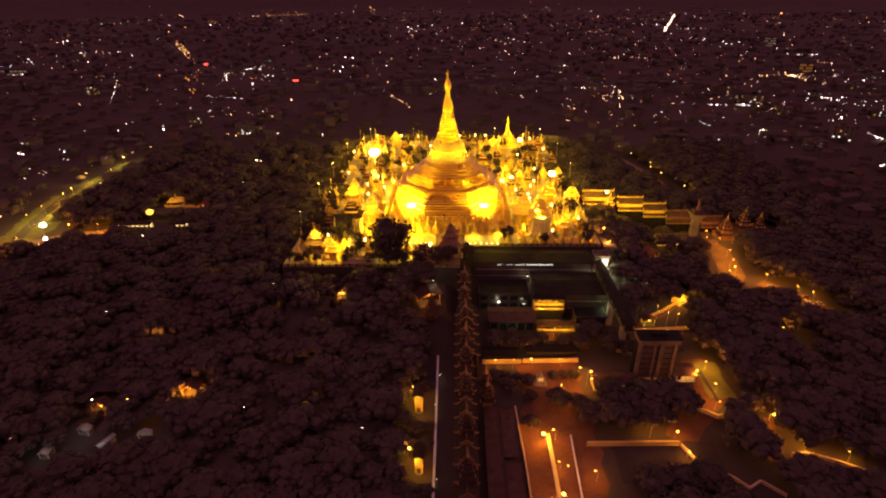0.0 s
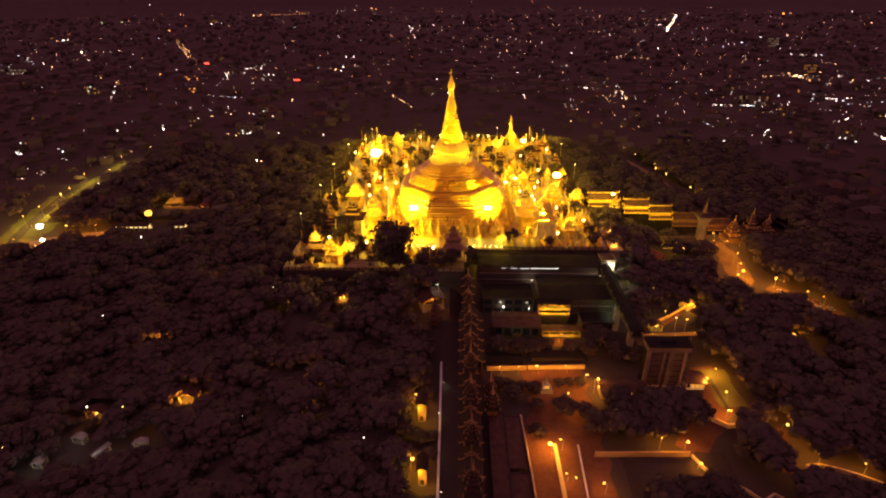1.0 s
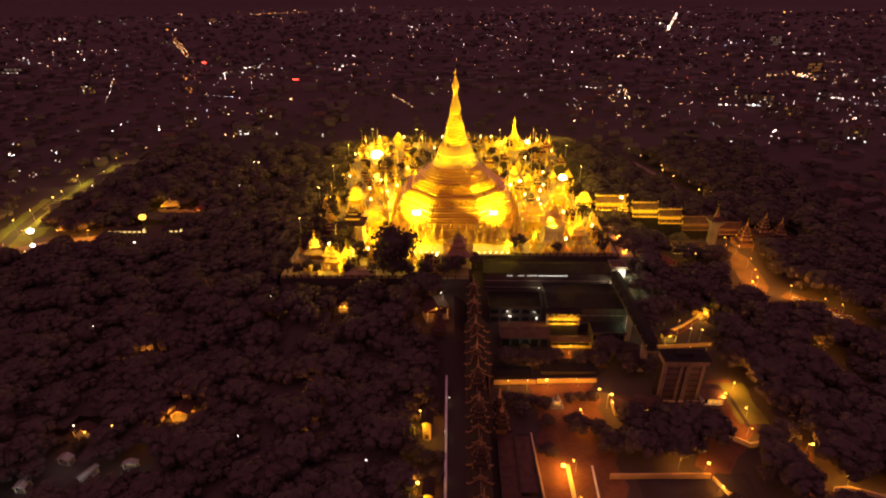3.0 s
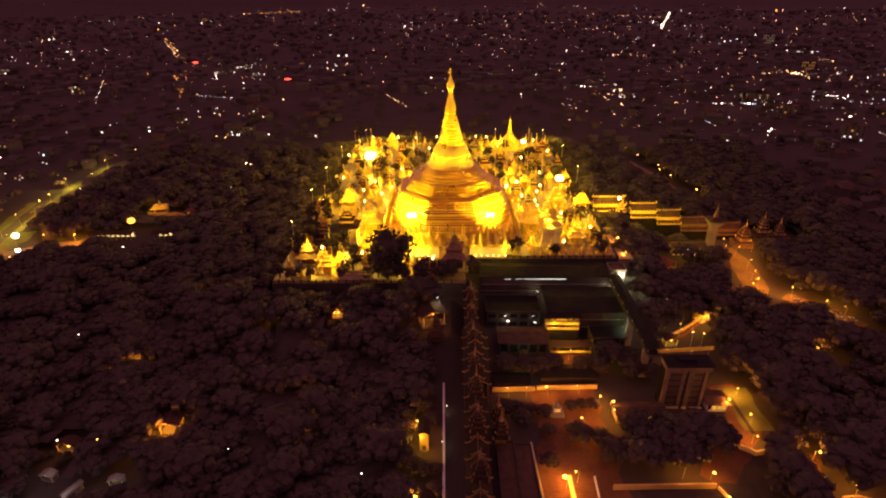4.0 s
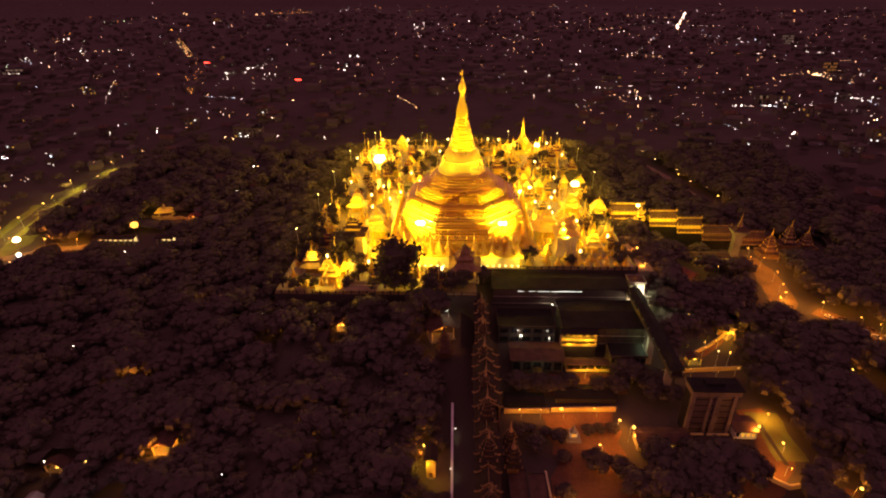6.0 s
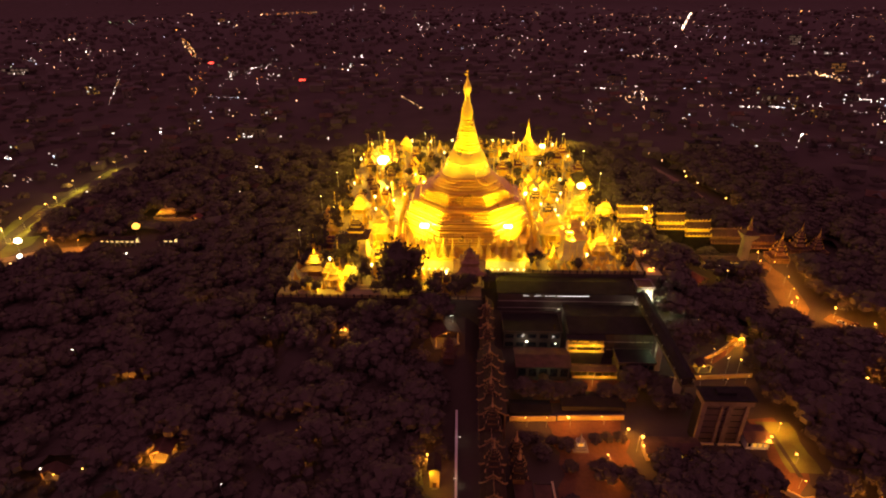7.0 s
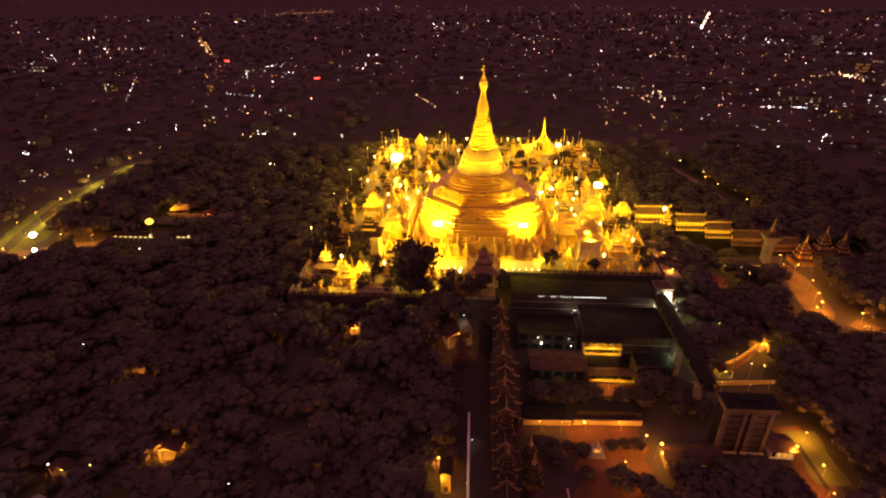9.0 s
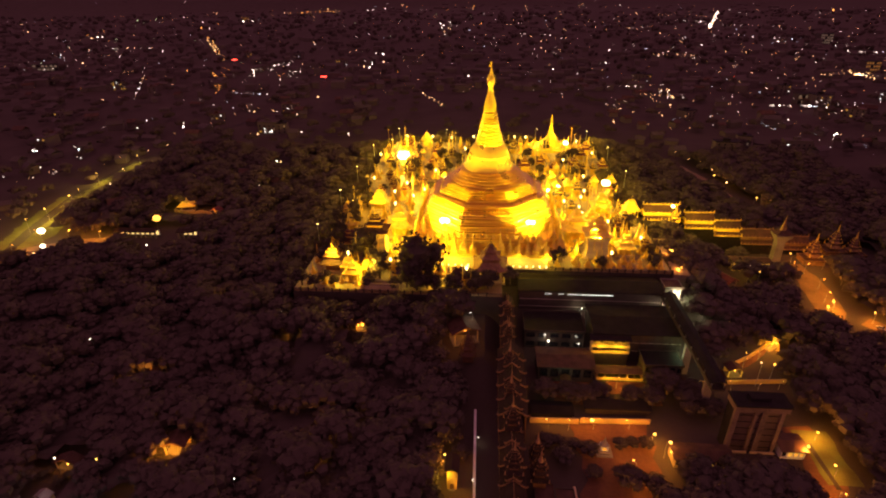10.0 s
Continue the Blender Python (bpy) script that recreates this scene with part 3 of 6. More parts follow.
for _ in range(2500):
    if count >= 84:
        break
    x, y = rng.uniform(PX0 + 6, PX1 - 6), rng.uniform(-60, PY1 - 8)
    if x > 2 and y < -32:
        continue
    h = rng.choice((2.2, 2.6, 3.0, 3.4, 4.2))
    if any(math.hypot(x - a, y - b) < r + h * 1.1 for a, b, r in taken):
        continue
    if abs(x) < 47 + h and abs(y) < 47 + h:
        continue
    k = rng.choice("WGRDDT" if y > 90 else "WWVGRD" if y > -20 else "WWVR")
    pavilion("pavilion", x, y, 0, h, h * rng.uniform(0.8, 1.4), rng.uniform(3.5, 6.0), rng.choice((3, 4, 5, 5, 6)), words[k], "pavilions of the platform", kinds[k][0], kinds[k][1])
    taken.append((x, y, h * 1.25))
    count += 1

# loose stupas and prayer posts between them
white_stupa = stupa_small("platform_stupa", 8.0, "gilded stupa standing among the platform pavilions", "stupas of the platform", where=(-60, -60, 0))
post = thing("prayer_post", -20, -56, 0, "tall slender gilded post with a streamer", "post", "prayer posts")
part("mast", Geo().rod((0, 0, 0), (0, 0, 15), 0.22, 0.1).lathe_at((0, 0, 15), [(0.1, 0), (0.5, 0.3), (0.15, 0.9), (0.02, 1.8)], 8), M_gild, post)
part("streamer", Geo().box(0.1, 0.75, -0.03, 0.03, 4, 14), M_plaster, post)
count = posts = 0
for _ in range(6000):
    x, y = rng.uniform(PX0 + 4, PX1 - 4), rng.uniform(-64, PY1 - 5)
    if (x > 2 and y < -36) or (abs(x) < 46 and abs(y) < 46):
        continue
    if any(math.hypot(x - a, y - b) < r * 0.8 + 1.2 for a, b, r in taken[1:]):
        continue
    if count < 190:
        ob = copy_thing(white_stupa, pose(x, y, 0, 0, 0, 45 * rng.random()))
        s = rng.choice((0.6, 0.8, 1.0, 1.0, 1.3))
        ob.scale = (s, s, s * rng.uniform(0.95, 1.3))
        taken.append((x, y, 2.5 * s))
        count += 1
    elif posts < 60:
        copy_thing(post, pose(x, y, 0, 0, 0, rng.uniform(0, 360)))
        taken.append((x, y, 1))
        posts += 1

# crowded small shrines beside the plinth, east and west
for x0, x1, y0, y1, n in ((46, 93, -34, 34, 58), (-93, -46, -60, 34, 40)):
    made = 0
    for _ in range(3000):
        x, y = rng.uniform(x0, x1), rng.uniform(y0, y1)
        if made >= n or any(math.hypot(x - a, y - b) < r * 0.72 + 0.9 for a, b, r in taken[1:]):
            continue
        ob = copy_thing(white_stupa, pose(x, y, 0, 0, 0, 45 * rng.random()))
        k = rng.uniform(0.5, 0.95)
        ob.scale = (k, k, k * rng.uniform(1.0, 1.6))
        taken.append((x, y, 1.6 * k))
        made += 1

# the lesser stupa, north-east
elder = thing("lesser_stupa", 56, 192, 0, "lesser gilded stupa on a raised terrace, floodlit", "stupa")
part("terrace", Geo().prism([(x * 0.44, y * 0.44) for x, y in redented(41, 5)], 0, 1.6).prism([(x * 0.36, y * 0.36) for x, y in redented(41, 5)], 1.6, 2.8), M_gild, elder)
part("base", Geo().lathe([(10.5, 2.8), (10.5, 3.6), (9.0, 3.8), (9.0, 4.8), (7.4, 5.0), (7.4, 6.2), (6.0, 6.4), (6.0, 7.4)], 8, rot=math.pi / 8), M_gold, elder)
part("bell", Geo().lathe([(5.2, 7.3), (5.4, 7.8), (4.3, 9.4), (3.6, 11.2), (3.1, 12.6), (2.3, 13.4)], 32), M_gold, elder, smooth=True)
part("spire", Geo().lathe([(2.2, 13.3), (2.35, 13.9), (1.8, 14.7), (1.95, 15.3), (1.45, 16.6), (1.6, 17.2), (1.15, 18.8), (1.3, 20.0), (0.75, 22.0), (0.5, 23.0), (0.95, 23.8), (0.6, 25.4), (0.3, 27.4), (0.05, 29.8)], 20), M_gold, elder, smooth=True)
for k in range(12):
    a = 2 * math.pi * k / 12
    copy_thing(white_stupa, pose(56 + 15.0 * math.cos(a), 192 + 15.0 * math.sin(a), 1.6)).scale = (0.7, 0.7, 0.8)


# ---- floodlights and masts on the platform ----
def mast(x, y, z, h, label, lens, r, heads=4):
    root = thing("floodlight_mast", x, y, z, label, "floodlight", "floodlight masts")
    part("pole", Geo().rod((0, 0, 0), (0, 0, h), 0.28, 0.16, 8).box(-0.5, 0.5, -0.5, 0.5, 0, 0.4), M_steel, root)
    part("crossbar", Geo().rod((-r, 0, h), (r, 0, h), 0.1).rod((0, -r, h), (0, r, h), 0.1), M_steel, root)
    for k in range(heads):
        a = 2 * math.pi * (k + 0.5) / heads
        hd = part("lamp_head", Geo().ball((r * 0.6 * math.cos(a), r * 0.6 * math.sin(a), h + 0.2), r * 0.78, 12, 0.95), lens, root, "floodlight head built as a ball of glare")
    return root


# wide heads are swollen past lamp size, giving the glare a solid shape
masts = [(-69, 128, 10, 3.9), (81, 65, 11, 2.3), (66, 166, 11, 1.8), (-30, 75, 9, 1.7), (41, 54, 9, 1.1), (48.5, 62, 9, 1.1), (114, 24, 11, 0.9), (-87, 26, 10, 0.45), (76, -20, 9, 0.8), (57, 14, 10, 0.7)]
for x, y, h, r in masts:
    mast(x, y, 0 if abs(x) < 96 else ground_z(x, y), h if abs(x) < 96 else h - ground_z(x, y), "steel mast with glaring sodium floodlights", L_flood, r)
    glow_lamp(x, y, h + 6.0, (20000 if x > 20 else 34000) * r ** 1.3, GOLDEN, 0.9)

# lamps along the outer rim; their strong light over the woods stands in for glowing haze
for x, y, w in ((-84, 204, 70000), (-40, 207, 70000), (6, 208, 70000), (44, 210, 70000), (90, 205, 60000), (-98, 150, 36000), (-99, 90, 20000), (-99, 40, 14000), (99, 150, 26000), (100, 90, 18000), (-98, -16, 7000)):
    mast(x, y, 0 if abs(x) < 96 and y < 205 else -1.2, 13, "rim mast with a sodium floodlight", L_flood, 0.28, 2)
    glow_lamp(x * 1.03, y + (3 if y > 200 else 0), 17.5, w, GOLDEN, 0.8)

# floodlight masts on the plinth, washing the diagonal faces of the terraces
for sx, sy, watts in ((-1, -1, 330000), (1, -1, 230000), (1, 1, 230000), (-1, 1, 230000)):
    bx, by = sx * 22.6, sy * 32.4
    fl = thing("floodlight_bank", bx, by, 13.0, "bank of floodlights on poles washing the gilded terraces", "floodlight", "terrace floodlights")
    part("frame", Geo().box(-1.6, 1.6, -0.5, 0.5, 0, 0.4).rod((-1.4, 0, 0), (-1.4, 0, 9.6), 0.16).rod((1.4, 0, 0), (1.4, 0, 9.6), 0.16).rod((-1.4, 0, 9), (1.4, 0, 9), 0.1).rod((-1.4, 0, 5), (1.4, 0, 5), 0.1), M_steel, fl)
    for k in (-1, 1):
        part("lens", Geo().ball((1.2 * k, 0, 10.2), 1.5 if sx < 0 else 1.2, 12), L_flood, fl, "floodlight head built as a ball of glare")
    flood((sx * 31.5, sy * 31.5, 21.5), (sx * 17, sy * 17, 20.5), watts * 0.5, YELLOW, 105, 0.5, 0.8)

# front rows of small stupas
for k in range(15):
    if abs(16 + k * 5.4 - 41) > 3:
        ob = copy_thing(white_stupa, pose(16 + k * 5.4, -36.5, 0))
        ob.scale = (0.75, 0.75, rng.uniform(0.8, 1.1))
for k in range(14):
    x, y = -90 + k * 4.2, -61.5 + 2 * math.sin(k * 1.7)
    if abs(x + 36) > 9 and abs(x + 54) > 4:
        copy_thing(white_stupa, pose(x, y, 0)).scale = (0.65, 0.65, rng.uniform(0.7, 1.1))
pavilion("pavilion", 90, 29, 0, 4.6, 4.0, 7.0, 4, "gilded tiered gate pavilion at the head of the east stairway", "pavilions of the platform")
glow_lamp(93, 21, 6, 5000, GOLDEN, 0.4)
glow_lamp(88, 8, 6, 3000, GOLDEN, 0.4)
pavilion("pavilion", -14, -57, 0, 4.5, 4, 4, 2, "dark-roofed shelter beside the big tree", "pavilions of the platform", M_roofbrown, M_darkgold)
pavilion("pavilion", -15, -65, 0, 3.2, 1.8, 3.4, 1, "small bright yellow porch at the platform edge", "pavilions of the platform", M_plaster, M_plaster, spire=False)
glow_lamp(-15, -67.2, 2.6, 900, GOLDEN, 0.3)
stupa_small("dark_stupa", 11, "dark weathered stupa beside the big tree", "", M_darkgold, (-24, -50, 0))
stupa_small("dark_stupa", 8, "grey weathered stupa beside the big tree", "", M_concrete, (-19, -54, 0))
pavilion("pavilion", 22, -45.5 + 9, 0, 7, 3.2, 3.4, 1, "low dark-roofed shelter before the plinth", "pavilions of the platform", M_roofbrown, M_darkgold, spire=False)
for x, y in ((-74, -42), (-50, -48), (-10, -55), (30, -47 + 12), (66, -36 + 2), (86, -14), (70, 90), (-40, 100), (10, 80), (-84, 80), (60, 130), (-20, 160), (-57, 12), (-60, 30), (-50, 45), (-64, 52), (58, 30), (50, 40), (-88, 186), (-76, 198), (-52, 199), (-34, 196), (-14, 200), (8, 198), (24, 200), (34, 199), (78, 186), (86, 150), (90, 120), (-90, 140), (-92, 108), (-44, 58), (-36, 66), (-58, 70), (62, 48), (72, 8), (66, 60)):
    ob = copy_thing(lantern, pose(x, y, 0))
    ob.scale = (1.7, 1.7, 2.8)

# floods of the lesser stupa
flood((66, 168, 9), (56, 192, 16), 60000, GOLDEN, 70)
flood((42, 168, 9), (56, 192, 16), 60000, GOLDEN, 70)

# far floods for bell and spire, and two nearer ones for the banded drum
for x, y in ((-62, -46), (62, -30), (60, 66), (-60, 66)):
    flood((x, y, 12), (0, 0, 62), 1300000, YELLOW, 52)
for x in (-27, 27):
    flood((x, -57, 16), (0, -15, 42), 260000, YELLOW, 32)

# lamps before and beside the plinth
for x, y in ((-32, -47), (-18, -46.5), (16, -46), (32, -45), (-48, -30), (48, -28), (-48, 20), (48, 22)):
    glow_lamp(x, y, 6.0, 3600, YELLOW, 0.4)

# general light of the platform: fill lights added without fixtures
for x, y, w in ((-54, -20, 7500), (62, -12, 5000), (-80, -50, 4500), (-58, -60, 8500), (-20, -52, 6000), (24, -31, 1200), (-74, 30, 3500), (78, 25, 9000), (-50, 60, 10000), (45, 95, 10000), (0, 110, 10000), (-70, 170, 9000), (30, 170, 8000), (88, 20, 5000)):
    glow_lamp(x, y, 11.5, w * (2.0 if x > 20 else 3.2), GOLDEN, 0.6)

# ---- the covered south stairway ----
def stair_z(y):
    """Height of the eaves along the stairway."""
    return -3.5 + (y + 66) * 0.085


def stair_section(x, y0, y1, z, half, group):
    root = thing("stair_roof", x, (y0 + y1) / 2, 0, "dark gabled roof section over the long covered stairway with carved gilded bargeboards", "stairway roof", group)
    d = (y1 - y0) / 2
    g = Geo()
    for s in (-1, 1):
        for yy in (-d + 0.6, 0, d - 0.6):
            g.box(s * (half - 0.7) - 0.3, s * (half - 0.7) + 0.3, yy - 0.3, yy + 0.3, ground_z(x, (y0 + y1) / 2) - 1, z)
    part("column_row", g, M_darkgold, root)
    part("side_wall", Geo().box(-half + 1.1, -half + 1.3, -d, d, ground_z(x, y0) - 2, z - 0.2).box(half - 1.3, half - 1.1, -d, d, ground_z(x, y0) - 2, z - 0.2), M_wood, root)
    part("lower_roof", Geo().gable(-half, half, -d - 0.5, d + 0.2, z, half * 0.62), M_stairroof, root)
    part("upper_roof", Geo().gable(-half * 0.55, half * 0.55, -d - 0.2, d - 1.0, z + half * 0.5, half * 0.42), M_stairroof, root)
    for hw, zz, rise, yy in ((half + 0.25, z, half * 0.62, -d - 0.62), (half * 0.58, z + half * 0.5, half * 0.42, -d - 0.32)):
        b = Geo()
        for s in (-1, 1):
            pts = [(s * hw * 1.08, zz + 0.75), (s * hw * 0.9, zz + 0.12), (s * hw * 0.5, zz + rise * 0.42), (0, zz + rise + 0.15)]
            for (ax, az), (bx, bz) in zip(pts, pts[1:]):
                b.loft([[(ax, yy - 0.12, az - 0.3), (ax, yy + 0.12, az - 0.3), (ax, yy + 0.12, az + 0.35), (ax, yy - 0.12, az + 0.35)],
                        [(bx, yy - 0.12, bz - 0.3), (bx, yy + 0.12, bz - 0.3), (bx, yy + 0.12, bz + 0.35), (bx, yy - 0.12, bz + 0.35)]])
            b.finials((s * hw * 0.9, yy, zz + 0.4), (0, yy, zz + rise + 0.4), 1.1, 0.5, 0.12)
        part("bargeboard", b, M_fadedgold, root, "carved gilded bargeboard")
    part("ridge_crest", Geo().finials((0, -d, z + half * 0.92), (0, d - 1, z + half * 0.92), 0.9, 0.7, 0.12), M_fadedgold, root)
    return root


y = -64.0
while y > -226:
    stair_section(11.2 if -138 < y < -100 else 10.2, y - 7.4, y, stair_z(y - 3.7) - 0.5, 5.6 if -138 < y < -100 else 3.3 if y > -100 else 4.4, "stairway roof sections")
    y -= 7.4


def spire_tower(x, y, z, half, tiers, label, group, mat=None, trim=None, step=0.92):
    """A narrow many-tiered spire rising from a roof."""
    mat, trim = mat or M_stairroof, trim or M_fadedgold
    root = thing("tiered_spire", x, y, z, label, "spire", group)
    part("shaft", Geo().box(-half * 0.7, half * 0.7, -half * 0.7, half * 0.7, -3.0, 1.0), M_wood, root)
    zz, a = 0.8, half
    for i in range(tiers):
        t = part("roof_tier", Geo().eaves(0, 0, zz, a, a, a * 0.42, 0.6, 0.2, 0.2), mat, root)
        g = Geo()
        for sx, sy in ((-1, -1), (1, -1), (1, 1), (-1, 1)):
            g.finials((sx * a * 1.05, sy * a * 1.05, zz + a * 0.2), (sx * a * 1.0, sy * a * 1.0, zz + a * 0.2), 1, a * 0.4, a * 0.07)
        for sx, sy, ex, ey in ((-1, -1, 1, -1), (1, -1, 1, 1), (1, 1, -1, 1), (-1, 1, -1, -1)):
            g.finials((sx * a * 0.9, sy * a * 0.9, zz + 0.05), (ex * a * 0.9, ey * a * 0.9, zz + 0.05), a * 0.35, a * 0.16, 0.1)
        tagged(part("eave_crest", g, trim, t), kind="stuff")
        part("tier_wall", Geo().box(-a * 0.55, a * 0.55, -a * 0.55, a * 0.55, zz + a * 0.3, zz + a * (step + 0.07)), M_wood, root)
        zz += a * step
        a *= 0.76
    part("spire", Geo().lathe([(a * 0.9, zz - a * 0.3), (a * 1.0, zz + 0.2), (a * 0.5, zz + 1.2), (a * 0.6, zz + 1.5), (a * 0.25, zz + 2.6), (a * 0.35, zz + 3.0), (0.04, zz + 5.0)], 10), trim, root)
    return root


for y in (-146, -164, -184.5, -205.5, -226):
    spire_tower(10.4, y, stair_z(y) + 2.4, 2.9 if y > -190 else 3.4, 6, "many-tiered carved spire over the covered stairway", "stairway spires")
for y, w in ((-80, 1.8), (-96, 1.9), (-112, 2.0), (-130, 2.2)):
    spire_tower(10.4, y, stair_z(y) + 1.8, w, 4, "small tiered spire on the covered stairway roof", "stairway spires")
spire_tower(19.5, -150.5, -17.5, 2.6, 4, "tiered gate spire beside the stairway", "gate spires")
spire_tower(19.8, -159.5, -17.5, 3.0, 4, "tiered gate spire beside the stairway", "gate spires")


# ---- plain buildings ----
def building(name, x0, x1, y0, y1, z0, z1, label, category="building", roof=None, wall=None, rise=0.0, along="x", lit=None, rows=0, cols=0, group="", slab=True, pane=None):
    """A walled block with window bays in its south face, and a flat or gabled roof."""
    roof, wall = roof or M_roofgrey, wall or M_concrete
    cx, cy = (x0 + x1) / 2, (y0 + y1) / 2
    root = thing(name, cx, cy, z0, label, category, group)
    hx, hy, h = (x1 - x0) / 2, (y1 - y0) / 2, z1 - z0
    t = 0.35
    body = Geo().box(-hx, hx, hy - t, hy, 0, h).box(-hx, -hx + t, -hy, hy - t, 0, h).box(hx - t, hx, -hy, hy - t, 0, h)
    if rows and cols:
        sw, sh = 2 * hx / cols, h / rows
        for r in range(rows):
            za, zb = r * sh + sh * 0.28, r * sh + sh * 0.82
            body.box(-hx + t, hx - t, -hy, -hy + t, r * sh, za).box(-hx + t, hx - t, -hy, -hy + t, zb, (r + 1) * sh)
            for c in range(cols + 1):
                xa = -hx + c * sw
                body.box(max(-hx + t, xa - sw * 0.14), min(hx - t, xa + sw * 0.14), -hy, -hy + t, za, zb)
        for r in range(rows):
            for c in range(cols):
                m = pane or (lit if lit and (r * 7 + c * 3) % 5 else M_glass)
                w = Geo().box(-sw * 0.37, sw * 0.37, -0.05, 0.05, -sh * 0.28, sh * 0.28)
                win = part("window", w, m, root)
                win.location = (-hx + (c + 0.5) * sw, -hy + t * 0.8, r * sh + sh * 0.55)
    else:
        body.box(-hx + t, hx - t, -hy, -hy + t, 0, h)
    part("wall", body, wall, root)
    if rise:
        part("roof", Geo().gable(-hx - 0.8, hx + 0.8, -hy - 0.8, hy + 0.8, h, rise, along), roof, root)
    else:
        part("roof", Geo().box(-hx - 0.5, hx + 0.5, -hy - 0.5, hy + 0.5, h, h + 0.35), roof, root)
        part("parapet", Geo().box(-hx - 0.5, hx + 0.5, -hy - 0.5, -hy - 0.2, h + 0.35, h + 0.9).box(-hx - 0.5, hx + 0.5, hy + 0.2, hy + 0.5, h + 0.35, h + 0.9)
             .box(-hx - 0.5, -hx - 0.2, -hy - 0.2, hy + 0.2, h + 0.35, h + 0.9).box(hx + 0.2, hx + 0.5, -hy - 0.2, hy + 0.2, h + 0.35, h + 0.9), wall, root)
    return root


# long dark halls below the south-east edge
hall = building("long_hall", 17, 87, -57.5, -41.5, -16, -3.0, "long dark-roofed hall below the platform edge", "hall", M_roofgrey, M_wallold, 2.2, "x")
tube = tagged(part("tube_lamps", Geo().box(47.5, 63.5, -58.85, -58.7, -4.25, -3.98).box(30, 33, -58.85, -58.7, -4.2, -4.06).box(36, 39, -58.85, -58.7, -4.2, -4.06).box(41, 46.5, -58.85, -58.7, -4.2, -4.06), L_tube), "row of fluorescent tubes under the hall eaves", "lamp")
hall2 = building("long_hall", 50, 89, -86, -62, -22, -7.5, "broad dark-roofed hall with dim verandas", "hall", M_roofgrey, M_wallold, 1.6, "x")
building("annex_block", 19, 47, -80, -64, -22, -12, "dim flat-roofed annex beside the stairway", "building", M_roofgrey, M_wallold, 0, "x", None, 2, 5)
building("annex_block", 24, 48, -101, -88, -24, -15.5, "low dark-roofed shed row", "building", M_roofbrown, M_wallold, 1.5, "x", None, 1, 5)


def veranda(x0, x1, y0, y1, z0, floors, h, bays, watts, label, roof):
    """A hall front of open galleries: slabs, parapets and posts before a lamplit back wall."""
    zg = ground_z((x0 + x1) / 2, y0) - 0.5
    w = x1 - x0
    root = thing("veranda_hall", x0, y0, zg, label, "hall", "veranda halls")
    d, up = y1 - y0, z0 - zg
    part("base", Geo().box(0, w, 0.3, d, 0, up), M_wallold, root)
    part("back_wall", Geo().box(0, w, d - 0.3, d, up, up + floors * h), M_ochre, root)
    for a in (0, w - 0.3):
        part("end_wall", Geo().box(a, a + 0.3, 0.4, d - 0.3, up, up + floors * h), M_ochre, root)
    for f in range(floors):
        z = up + f * h
        part("gallery_floor", Geo().box(-0.3, w + 0.3, 0, d - 0.3, z - 0.25, z), M_plaster, root)
        part("gallery_parapet", Geo().box(-0.2, w + 0.2, 0.02, 0.2, z, z + 0.95).box(-0.3, w + 0.3, -0.05, 0.28, z + 0.95, z + 1.08), M_ochre, root)
        for i in range(bays + 1):
            x = 0.3 + (w - 0.6) * i / bays
            part("post", Geo().box(x - 0.16, x + 0.16, 0.25, 0.55, z, z + h - 0.25), M_fadedgold, root)
        for i in range(bays):
            x = 0.3 + (w - 0.6) * (i + 0.5) / bays
            if (i + f) % 3:
                part("shutter", Geo().box(x - 0.6, x + 0.6, d - 0.42, d - 0.3, z, z + 2.1), M_wood, root)
        for u in (0.25, 0.72):
            part("ceiling_lamp", Geo().ball((w * u, d * 0.45, z + h - 0.7), 0.14, 8), L_sodium, root)
            # light added out in front of the gallery to brighten parapets and slab edges
            glow_lamp(x0 + w * u, y0 - 0.9, zg + z + h - 1.3, watts, GOLDEN, 0.2)
    part("roof", Geo().gable(-0.8, w + 0.8, 0.4, d + 1.6, up + floors * h + 0.3, 1.0, "x"), roof, root)
    return root


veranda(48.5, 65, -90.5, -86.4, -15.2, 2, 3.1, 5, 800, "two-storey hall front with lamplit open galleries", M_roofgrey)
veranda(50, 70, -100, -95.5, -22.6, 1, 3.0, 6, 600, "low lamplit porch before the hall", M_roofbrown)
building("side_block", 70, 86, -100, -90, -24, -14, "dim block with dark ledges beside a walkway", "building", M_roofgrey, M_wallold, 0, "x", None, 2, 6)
glow_lamp(96, -60, -1, 900, GREEN, 0.3)
glow_lamp(86.4, -93, -12, 700, GREEN, 0.3)
glow_lamp(84, -107, -19, 500, GOLDEN, 0.3)
glow_lamp(73, -103, -19, 350, GOLDEN, 0.3)
building("gate_lodge", 89, 97, -55, -47, -12, -1.0, "pale flat-roofed lodge at the platform corner", "building", M_roofbrown, M_concrete, 0, "x", L_coolwin, 2, 4)
# both ranges are coloured dark, so nearby lamplight leaves them looking shaded
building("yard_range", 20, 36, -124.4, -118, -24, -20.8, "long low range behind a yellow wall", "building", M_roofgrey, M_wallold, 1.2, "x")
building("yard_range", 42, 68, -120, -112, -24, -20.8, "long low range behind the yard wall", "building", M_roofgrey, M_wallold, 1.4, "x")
building("flat_roof_store", 18.5, 24.5, -222, -160, -24, -20.5, "long flat-roofed store beside the stairway", "building", M_roofbrown, M_wallold, 0, "y")
